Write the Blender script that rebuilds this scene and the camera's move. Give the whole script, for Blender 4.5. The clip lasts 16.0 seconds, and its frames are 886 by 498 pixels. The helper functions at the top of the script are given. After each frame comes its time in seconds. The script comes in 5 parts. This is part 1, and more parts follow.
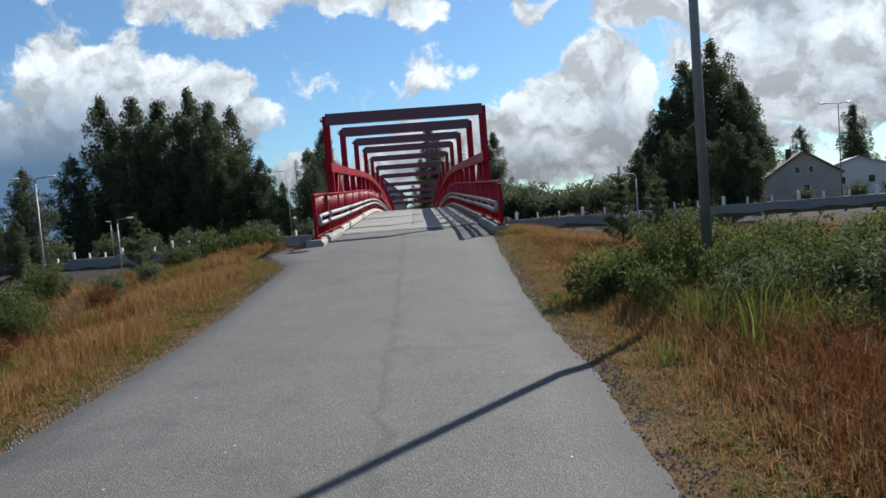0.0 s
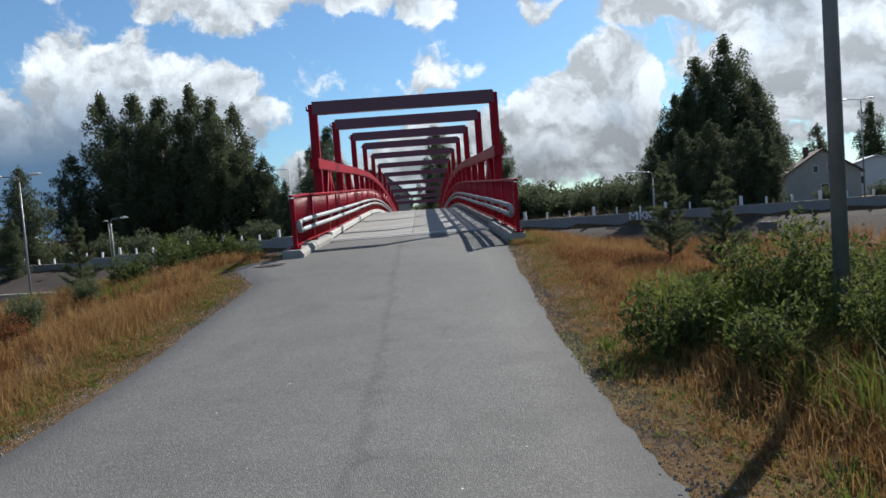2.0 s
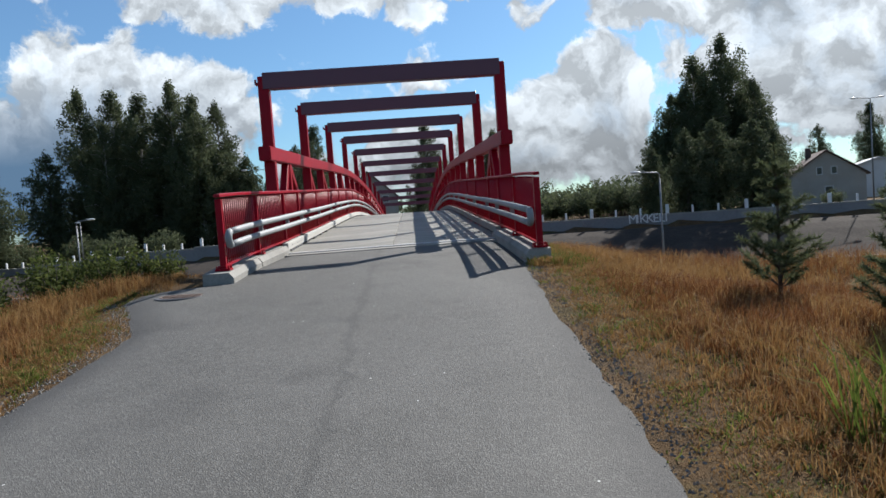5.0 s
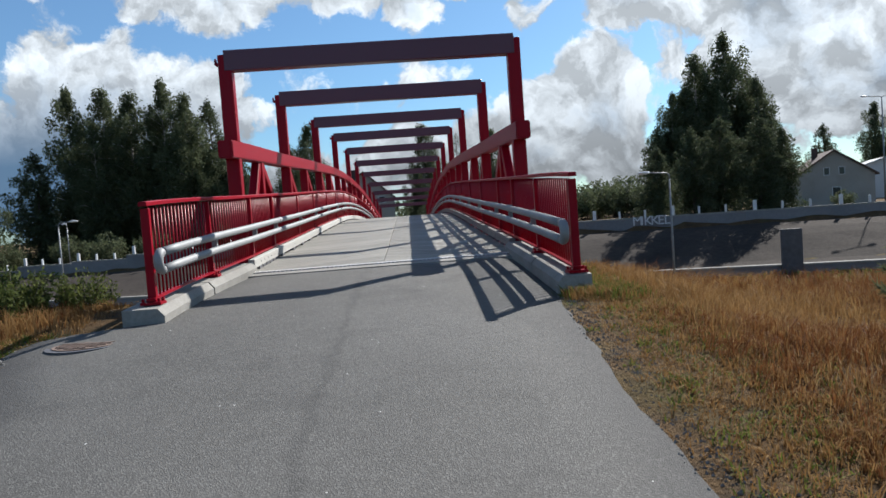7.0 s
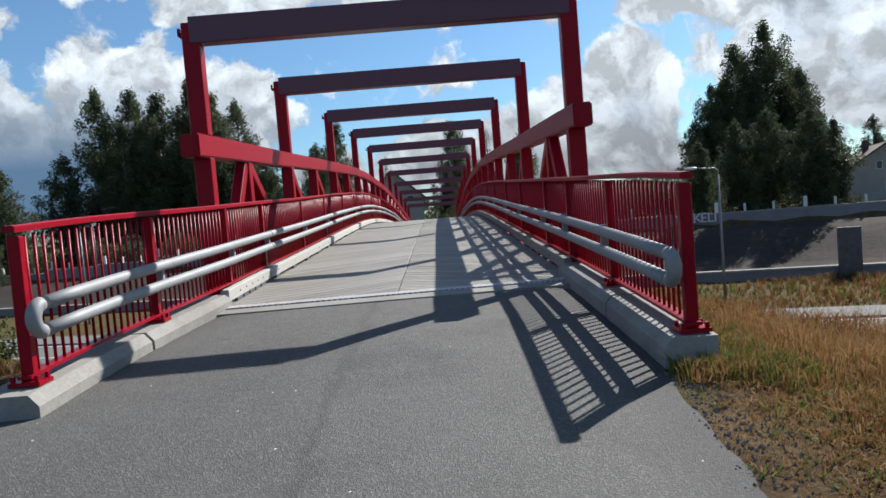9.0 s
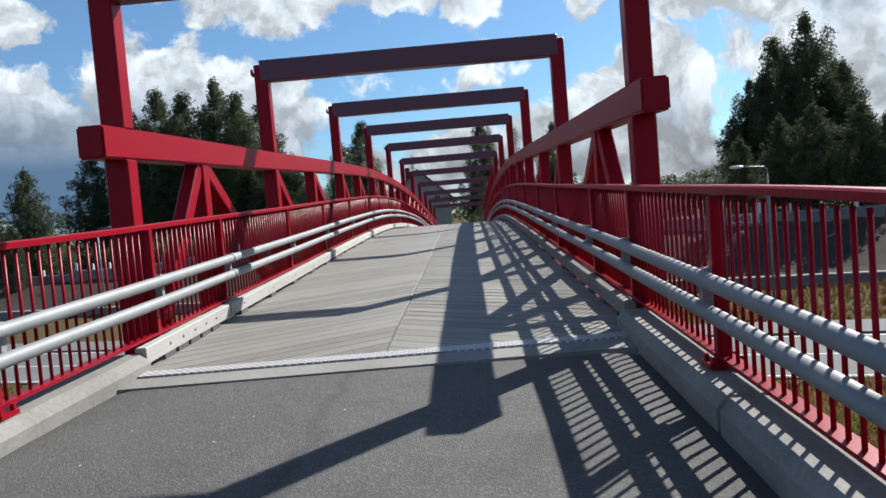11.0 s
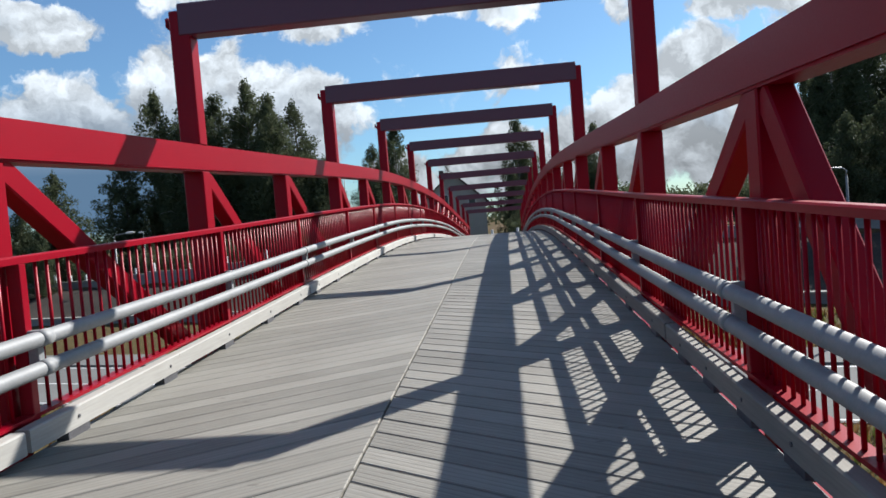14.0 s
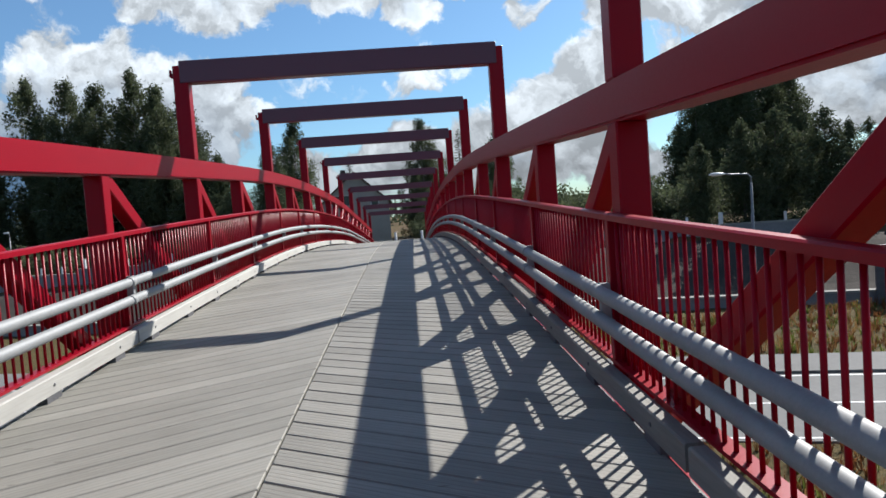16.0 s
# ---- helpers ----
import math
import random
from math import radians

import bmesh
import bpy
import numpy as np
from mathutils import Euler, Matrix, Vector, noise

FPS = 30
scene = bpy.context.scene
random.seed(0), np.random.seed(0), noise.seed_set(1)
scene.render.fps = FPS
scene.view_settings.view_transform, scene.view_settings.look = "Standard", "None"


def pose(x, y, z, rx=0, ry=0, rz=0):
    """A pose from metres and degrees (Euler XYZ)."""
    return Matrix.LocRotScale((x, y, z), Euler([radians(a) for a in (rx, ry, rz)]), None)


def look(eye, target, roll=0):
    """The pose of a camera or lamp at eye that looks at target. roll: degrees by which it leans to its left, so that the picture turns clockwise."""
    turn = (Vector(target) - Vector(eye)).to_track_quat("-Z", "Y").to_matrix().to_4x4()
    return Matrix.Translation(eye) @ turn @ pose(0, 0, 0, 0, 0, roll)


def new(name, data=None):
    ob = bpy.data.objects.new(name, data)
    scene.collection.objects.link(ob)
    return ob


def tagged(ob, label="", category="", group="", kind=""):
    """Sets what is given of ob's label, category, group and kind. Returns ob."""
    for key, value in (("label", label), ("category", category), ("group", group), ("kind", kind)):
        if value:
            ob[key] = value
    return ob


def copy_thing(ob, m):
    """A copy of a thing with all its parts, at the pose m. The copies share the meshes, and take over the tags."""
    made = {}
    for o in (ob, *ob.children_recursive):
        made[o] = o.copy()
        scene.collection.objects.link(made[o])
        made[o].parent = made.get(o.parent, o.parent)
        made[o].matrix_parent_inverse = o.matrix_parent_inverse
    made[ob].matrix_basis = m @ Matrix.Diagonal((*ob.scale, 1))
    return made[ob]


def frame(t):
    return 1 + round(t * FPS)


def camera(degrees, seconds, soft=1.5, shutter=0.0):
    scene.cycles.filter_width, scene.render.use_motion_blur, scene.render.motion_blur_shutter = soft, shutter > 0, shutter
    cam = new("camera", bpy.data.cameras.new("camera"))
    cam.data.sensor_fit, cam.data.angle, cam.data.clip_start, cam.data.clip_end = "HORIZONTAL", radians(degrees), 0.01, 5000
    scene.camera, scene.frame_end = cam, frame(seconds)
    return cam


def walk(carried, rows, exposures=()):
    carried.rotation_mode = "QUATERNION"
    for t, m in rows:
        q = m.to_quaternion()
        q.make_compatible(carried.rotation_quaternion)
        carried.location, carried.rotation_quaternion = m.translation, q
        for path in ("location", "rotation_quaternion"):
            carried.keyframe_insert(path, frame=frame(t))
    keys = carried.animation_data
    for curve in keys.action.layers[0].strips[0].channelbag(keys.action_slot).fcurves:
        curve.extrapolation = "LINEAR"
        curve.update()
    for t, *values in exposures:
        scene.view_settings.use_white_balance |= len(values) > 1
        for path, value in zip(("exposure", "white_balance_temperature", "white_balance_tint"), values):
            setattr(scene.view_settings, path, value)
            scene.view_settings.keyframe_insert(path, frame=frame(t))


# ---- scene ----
# Footbridge over a sunken road: y runs along the bridge, x to its right-hand side.
cam = camera(64.3, 16.0, soft=1.6)
PATH = [
    (0, (0.111, -21.969, 0.891), (0.181, -19.973, 0.784), -4.4),
    (0.5, (0.256, -21.180, 0.881), (0.318, -19.184, 0.770), -4.9),
    (1, (0.230, -20.528, 0.874), (0.307, -18.532, 0.770), -4.3),
    (1.5, (0.281, -19.788, 0.947), (0.354, -17.792, 0.838), -4.3),
    (2, (0.277, -19.019, 1.005), (0.329, -17.023, 0.896), -4.3),
    (2.5, (0.316, -18.281, 1.054), (0.370, -16.285, 0.941), -4.4),
    (3, (0.324, -17.487, 1.099), (0.381, -15.491, 0.983), -4.6),
    (3.5, (0.308, -16.828, 1.074), (0.376, -14.833, 0.959), -4.4),
    (4, (0.333, -16.106, 1.057), (0.409, -14.111, 0.952), -4.3),
    (6.5, (0.437, -12.686, 1.147), (0.523, -10.691, 1.040), -4.0),
    (7, (0.441, -12.043, 1.216), (0.531, -10.048, 1.110), -4.1),
    (7.5, (0.461, -11.331, 1.307), (0.553, -9.336, 1.193), -4.2),
    (8, (0.467, -10.641, 1.350), (0.485, -8.643, 1.243), -4.1),
    (8.5, (0.554, -9.923, 1.371), (0.560, -7.926, 1.269), -4.3),
    (9, (0.557, -9.187, 1.410), (0.561, -7.190, 1.304), -4.6),
    (11.5, (0.825, -5.801, 1.653), (0.737, -3.805, 1.550), -4.7),
    (12, (0.860, -5.084, 1.671), (0.773, -3.088, 1.570), -4.8),
    (12.5, (0.892, -4.424, 1.685), (0.809, -2.428, 1.587), -4.5),
    (13, (0.895, -3.753, 1.748), (0.815, -1.757, 1.649), -4.6),
    (13.5, (0.889, -3.053, 1.801), (0.766, -1.059, 1.707), -4.5),
    (14, (0.870, -2.316, 1.830), (0.690, -0.326, 1.743), -4.6),
    (14.5, (0.908, -1.627, 1.880), (0.729, 0.362, 1.789), -4.7),
    (15, (0.902, -1.033, 1.882), (0.723, 0.956, 1.783), -4.7),
    (15.5, (0.863, -0.358, 1.931), (0.726, 1.634, 1.836), -4.6),
    (16, (0.871, 0.328, 2.026), (0.963, 2.322, 1.918), -4.2),
]
walk(cam, [(t, look(eye, target, roll)) for t, eye, target, roll in PATH])

# ---- light ----
SUN_ELEV, SUN_AZ = radians(38.2), radians(41.5)   # azimuth from +y towards +x
sun_way = Vector((math.sin(SUN_AZ) * math.cos(SUN_ELEV), math.cos(SUN_AZ) * math.cos(SUN_ELEV), math.sin(SUN_ELEV)))
sun = new("sun", bpy.data.lights.new("sun", "SUN"))
sun.data.energy, sun.data.angle, sun.data.color = 5.0, radians(0.55), (1.0, 0.965, 0.92)
sun.matrix_world = look(sun_way * 100, (0, 0, 0))
scene.view_settings.exposure = 0.85


def node(tree, kind, ins=None, **props):
    n = tree.nodes.new(kind)
    for k, v in props.items():
        setattr(n, k, v)
    for k, v in (ins or {}).items():
        sock = n.inputs[k]
        if isinstance(v, bpy.types.NodeSocket):
            tree.links.new(v, sock)
        else:
            sock.default_value = v
    return n


def math_node(tree, op, a, b=0.0, clamp=False):
    return node(tree, "ShaderNodeMath", {0: a, 1: b}, operation=op, use_clamp=clamp).outputs[0]


def ramp(tree, fac, stops):
    n = node(tree, "ShaderNodeValToRGB", {0: fac})
    els = n.color_ramp.elements
    while len(els) < len(stops):
        els.new(0.5)
    for e, (p, c) in zip(els, stops):
        e.position, e.color = p, (*c, 1) if len(c) == 3 else c
    return n.outputs[0]


def mixed(t, fac, a, b, blend="MIX"):
    return node(t, "ShaderNodeMix", {"Factor": fac, 6: a if isinstance(a, bpy.types.NodeSocket) else (*a, 1),
                                     7: b if isinstance(b, bpy.types.NodeSocket) else (*b, 1)}, data_type="RGBA", blend_type=blend).outputs[2]


def make_sky():
    world = bpy.data.worlds.new("sky")
    scene.world = world
    world.use_nodes = True
    t = world.node_tree
    t.nodes.clear()
    sky = node(t, "ShaderNodeTexSky", sky_type="NISHITA", sun_disc=False, sun_elevation=SUN_ELEV, sun_rotation=SUN_AZ,
               air_density=1.0, dust_density=0.6, ozone_density=1.6)
    way = node(t, "ShaderNodeTexCoord").outputs["Generated"]
    sep = node(t, "ShaderNodeSeparateXYZ", {0: way})
    # cumulus: a noise field over the direction, denser in a few great heaps
    warp = node(t, "ShaderNodeTexNoise", {"Vector": way, "Scale": 5.0, "Detail": 6.0, "Roughness": 0.6})
    wv = node(t, "ShaderNodeVectorMath", {0: warp.outputs["Color"], 1: (0.5, 0.5, 0.5)}, operation="SUBTRACT").outputs[0]
    wv = node(t, "ShaderNodeVectorMath", {0: wv, 3: 0.16}, operation="SCALE").outputs[0]
    v = node(t, "ShaderNodeVectorMath", {0: way, 1: wv}, operation="ADD").outputs[0]
    vs = node(t, "ShaderNodeSeparateXYZ", {0: v})
    heaps = [  # azimuth and elevation in degrees, half width, half height, weight
        (-22, 8.5, 11, 6.0, 1.0), (-31, 7, 9, 5.5, 1.0), (-14, 17.5, 8, 3.2, 0.95), (-16, 9, 5, 4, 0.9), (-36, 4.0, 16, 2.6, 0.8), (-35, 15, 5, 2.0, 0.75),
        (1.0, 16.5, 3.0, 1.8, 0.9), (5, 18.5, 2.6, 1.6, 0.85), (14, 7, 6.5, 5.0, 1.0), (9, 4.5, 8, 3.5, 0.9), (19, 14.5, 5, 3.0, 0.95), (29, 14, 10, 6.5, 1.0),
        (36, 8, 12, 5, 1.0), (24, 10, 6, 3.0, 0.9), (-8, 3.2, 5, 2.4, 0.75), (0, 4, 8, 3.0, 0.75), (52, 12, 14, 8, 1.0), (-58, 10, 14, 7, 1.0),
        (18, 3.2, 12, 3.0, 0.9), (-6, 18.5, 7, 2.6, 0.95), (-22, 19, 9, 2.6, 0.9), (22, 19.5, 6, 2.2, 0.9), (80, 20, 14, 6, 1.0), (-90, 18, 16, 6, 1.0), (150, 18, 16, 6, 1.0)]
    total = None
    for az, el, w, h, k in heaps:
        a, e = radians(az), radians(el)
        c = Vector((math.sin(a) * math.cos(e), math.cos(a) * math.cos(e), math.sin(e)))
        side = Vector((math.cos(a), -math.sin(a), 0))
        up = side.cross(c) * 1.0
        off = node(t, "ShaderNodeVectorMath", {0: v, 1: tuple(c)}, operation="SUBTRACT").outputs[0]
        dx = math_node(t, "DIVIDE", node(t, "ShaderNodeVectorMath", {0: off, 1: tuple(side)}, operation="DOT_PRODUCT").outputs["Value"], radians(w * 1.08))
        dz = math_node(t, "DIVIDE", node(t, "ShaderNodeVectorMath", {0: off, 1: tuple(up)}, operation="DOT_PRODUCT").outputs["Value"], radians(h * 1.12))
        dd = math_node(t, "DIVIDE", node(t, "ShaderNodeVectorMath", {0: off, 1: tuple(c)}, operation="DOT_PRODUCT").outputs["Value"], 0.5)
        r2 = math_node(t, "ADD", math_node(t, "MULTIPLY", dx, dx), math_node(t, "MULTIPLY", dz, dz))
        r2 = math_node(t, "ADD", r2, math_node(t, "MULTIPLY", dd, dd))
        m = math_node(t, "MULTIPLY", math_node(t, "SUBTRACT", 1.0, r2, clamp=True), k)
        total = m if total is None else math_node(t, "MAXIMUM", total, m)
    def puffs(vec):
        a = node(t, "ShaderNodeTexNoise", {"Vector": vec, "Scale": 9.5, "Detail": 12.0, "Roughness": 0.56, "Distortion": 0.25}).outputs["Fac"]
        b = node(t, "ShaderNodeTexVoronoi", {"Vector": vec, "Scale": 17.0}, feature="SMOOTH_F1").outputs["Distance"]
        return math_node(t, "SUBTRACT", a, math_node(t, "MULTIPLY", math_node(t, "SUBTRACT", b, 0.45), 0.16))
    fine = puffs(v)
    toward = node(t, "ShaderNodeVectorMath", {0: v, 1: tuple(Vector((0.25, 0.0, 0.97)) * 0.022)}, operation="ADD").outputs[0]
    emboss = math_node(t, "SUBTRACT", fine, puffs(toward))
    dens = math_node(t, "ADD", total, math_node(t, "MULTIPLY", math_node(t, "SUBTRACT", fine, 0.53), 2.5))
    cover = node(t, "ShaderNodeMapRange", {0: dens, 1: 0.10, 2: 0.36}, interpolation_type="SMOOTHSTEP").outputs[0]
    thick = node(t, "ShaderNodeMapRange", {0: dens, 1: 0.4, 2: 1.35}).outputs[0]
    # cloud bodies are bright along rims and tops, grey in thick middles and near the horizon
    lum = ramp(t, thick, [(0.0, (6.9, 7.6, 8.3)), (0.4, (6.8, 7.5, 8.2)), (1.0, (4.1, 5.0, 6.1))])
    lift = math_node(t, "ADD", 1.0, math_node(t, "MULTIPLY", emboss, 4.2))
    lift = node(t, "ShaderNodeClamp", {0: lift, 1: 0.7, 2: 1.4}).outputs[0]
    lowdim = node(t, "ShaderNodeMapRange", {0: sep.outputs[2], 1: 0.03, 2: 0.17, 3: 0.5, 4: 1.0}).outputs[0]
    lum = node(t, "ShaderNodeVectorMath", {0: lum, 3: math_node(t, "MULTIPLY", lift, lowdim)}, operation="SCALE").outputs[0]
    west = node(t, "ShaderNodeMapRange", {0: sep.outputs[0], 1: -0.17, 2: -0.38}).outputs[0]
    near_h = node(t, "ShaderNodeMapRange", {0: sep.outputs[2], 1: 0.20, 2: 0.09}).outputs[0]
    grey = math_node(t, "MULTIPLY", west, near_h)
    lum = mixed(t, grey, lum, (1.15, 2.05, 3.3))
    blue = node(t, "ShaderNodeVectorMath", {0: sky.outputs[0], 1: (0.60, 0.91, 1.15)}, operation="MULTIPLY").outputs[0]
    blue = node(t, "ShaderNodeVectorMath", {0: blue, 1: (0.35, 0.42, 0.48)}, operation="ADD").outputs[0]
    mix = node(t, "ShaderNodeMix", {"Factor": cover, 6: blue, 7: lum}, data_type="RGBA").outputs[2]
    bg = node(t, "ShaderNodeBackground", {"Color": mix, "Strength": 0.0575})
    node(t, "ShaderNodeOutputWorld", {"Surface": bg.outputs[0]})


make_sky()


# ---- materials ----
def material(name, build):
    m = bpy.data.materials.new(name)
    m.use_nodes = True
    t = m.node_tree
    t.nodes.clear()
    bsdf = node(t, "ShaderNodeBsdfPrincipled")
    node(t, "ShaderNodeOutputMaterial", {"Surface": bsdf.outputs[0]})
    build(t, bsdf)
    return m


def place(t):
    return node(t, "ShaderNodeNewGeometry").outputs["Position"]


def local(t):
    return node(t, "ShaderNodeTexCoord").outputs["Object"]


def noise_of(t, vec, scale, detail=4.0, rough=0.6):
    return node(t, "ShaderNodeTexNoise", {"Vector": vec, "Scale": scale, "Detail": detail, "Roughness": rough}).outputs["Fac"]


def set_in(t, bsdf, **kw):
    for k, v in kw.items():
        k = k.replace("_", " ")
        if isinstance(v, bpy.types.NodeSocket):
            t.links.new(v, bsdf.inputs[k])
        else:
            bsdf.inputs[k].default_value = v


def bump(t, bsdf, height, strength=0.3, distance=0.01):
    n = node(t, "ShaderNodeBump", {"Height": height, "Strength": strength, "Distance": distance})
    t.links.new(n.outputs[0], bsdf.inputs["Normal"])


def two_scale(name, dark, light, coarse, fine, roughness=0.8, relief=0.3, depth=0.01, metal=0.0, speck=None):
    def build(t, b):
        p = place(t)
        big, small = noise_of(t, p, coarse, 5), noise_of(t, p, fine, 6, 0.7)
        f = math_node(t, "ADD", math_node(t, "MULTIPLY", big, 0.55), math_node(t, "MULTIPLY", small, 0.45))
        col = ramp(t, f, [(0.33, dark), (0.67, light)])
        if speck:
            spots = node(t, "ShaderNodeTexVoronoi", {"Vector": p, "Scale": speck[0]}).outputs["Distance"]
            pick = noise_of(t, p, speck[0] * 0.6, 1)
            on = math_node(t, "MULTIPLY", math_node(t, "LESS_THAN", spots, speck[1]), math_node(t, "GREATER_THAN", pick, speck[2]))
            col = mixed(t, on, col, speck[3])
        set_in(t, b, Base_Color=col, Roughness=roughness, Metallic=metal, Specular_IOR_Level=0.12 if roughness > 0.84 else 0.4)
        bump(t, b, small, relief, depth)
    return material(name, build)


def paint_build(base, worn, fade, gloss=0.5):
    def build(t, b):
        p = place(t)
        big, small = noise_of(t, p, 1.3, 4), noise_of(t, p, 45, 5, 0.7)
        col = mixed(t, math_node(t, "MULTIPLY", big, 0.7), base, fade)
        chip = node(t, "ShaderNodeMapRange", {0: noise_of(t, p, 17, 6, 0.75), 1: 0.69, 2: 0.74}).outputs[0]
        col = mixed(t, chip, col, worn)
        set_in(t, b, Base_Color=col, Roughness=node(t, "ShaderNodeMapRange", {0: small, 3: 0.28, 4: 0.45}).outputs[0], Specular_IOR_Level=gloss)
        bump(t, b, small, 0.08, 0.004)
    return build


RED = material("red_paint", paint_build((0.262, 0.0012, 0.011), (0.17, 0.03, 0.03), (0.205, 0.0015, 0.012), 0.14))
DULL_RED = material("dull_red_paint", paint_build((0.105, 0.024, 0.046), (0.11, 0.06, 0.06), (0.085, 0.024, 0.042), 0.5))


def asphalt_build(t, b):
    p = place(t)
    big, mid, small = noise_of(t, p, 0.35, 5), noise_of(t, p, 2.2, 6, 0.7), noise_of(t, p, 55, 5, 0.75)
    f = math_node(t, "ADD", math_node(t, "MULTIPLY", big, 0.34), math_node(t, "ADD", math_node(t, "MULTIPLY", mid, 0.24), math_node(t, "MULTIPLY", small, 0.42)))
    col = ramp(t, f, [(0.34, (0.058, 0.0565, 0.053)), (0.66, (0.108, 0.105, 0.099))])
    cells = node(t, "ShaderNodeTexVoronoi", {"Vector": p, "Scale": 105.0})
    pick = node(t, "ShaderNodeSeparateColor", {0: cells.outputs["Color"]})
    col = mixed(t, math_node(t, "MULTIPLY", math_node(t, "GREATER_THAN", pick.outputs[0], 0.80), 0.22), col, (0.27, 0.265, 0.25))
    col = mixed(t, math_node(t, "MULTIPLY", math_node(t, "GREATER_THAN", pick.outputs[1], 0.84), 0.26), col, (0.030, 0.029, 0.028))
    cells2 = node(t, "ShaderNodeTexVoronoi", {"Vector": p, "Scale": 9.0})
    rare = math_node(t, "MULTIPLY", math_node(t, "LESS_THAN", cells2.outputs["Distance"], 0.07),
                     math_node(t, "GREATER_THAN", node(t, "ShaderNodeSeparateColor", {0: cells2.outputs["Color"]}).outputs[1], 0.92))
    col = mixed(t, rare, col, (0.5, 0.5, 0.48))
    # the paver's lengthwise joint, tar patches, and fresher dark binder along both edges
    w = node(t, "ShaderNodeSeparateXYZ", {0: p})
    off = math_node(t, "ABSOLUTE", math_node(t, "ADD", math_node(t, "ADD", w.outputs[0], 0.25), math_node(t, "MULTIPLY", math_node(t, "SUBTRACT", mid, 0.5), 0.5)))
    joint = node(t, "ShaderNodeMapRange", {0: off, 1: 0.015, 2: 0.07, 3: 0.30, 4: 0.0}).outputs[0]
    col = mixed(t, joint, col, (0.03, 0.03, 0.03))
    tar = node(t, "ShaderNodeMapRange", {0: noise_of(t, p, 0.9, 4, 0.6), 1: 0.56, 2: 0.72, 3: 0.0, 4: 0.4}).outputs[0]
    col = mixed(t, tar, col, (0.042, 0.041, 0.040))
    edge = math_node(t, "ADD", node(t, "ShaderNodeAttribute", attribute_name="edge").outputs["Fac"], math_node(t, "MULTIPLY", math_node(t, "SUBTRACT", mid, 0.5), 0.2))
    binder = node(t, "ShaderNodeMapRange", {0: edge, 1: 0.78, 2: 0.95, 3: 0.0, 4: 0.6}).outputs[0]
    col = mixed(t, binder, col, (0.030, 0.030, 0.031))
    set_in(t, b, Base_Color=col, Roughness=0.85, Specular_IOR_Level=0.3)
    bump(t, b, math_node(t, "ADD", cells.outputs["Distance"], small), 0.55, 0.006)


ASPHALT = material("asphalt", asphalt_build)
ROAD_FAR = two_scale("pale_asphalt", (0.112, 0.112, 0.110), (0.168, 0.168, 0.164), 0.2, 4.0, 0.85)
CONCRETE = two_scale("concrete", (0.165, 0.159, 0.146), (0.300, 0.292, 0.270), 1.4, 30, 0.85, 0.35, 0.006)
WALL_CONCRETE = two_scale("wall_concrete", (0.143, 0.143, 0.150), (0.232, 0.232, 0.240), 0.25, 5, 0.9, 0.2)
GALV = two_scale("galvanised_steel", (0.1886, 0.1976, 0.2034), (0.2599, 0.2690, 0.2747), 4, 60, 0.6, 0.05, 0.002, 0.12)
STEEL_POLE = two_scale("grey_steel", (0.150, 0.158, 0.165), (0.225, 0.232, 0.240), 3, 40, 0.5, 0.1, 0.002, 0.5)
DARK_STEEL = two_scale("dark_steel", (0.05, 0.05, 0.055), (0.10, 0.10, 0.11), 3, 40, 0.6)


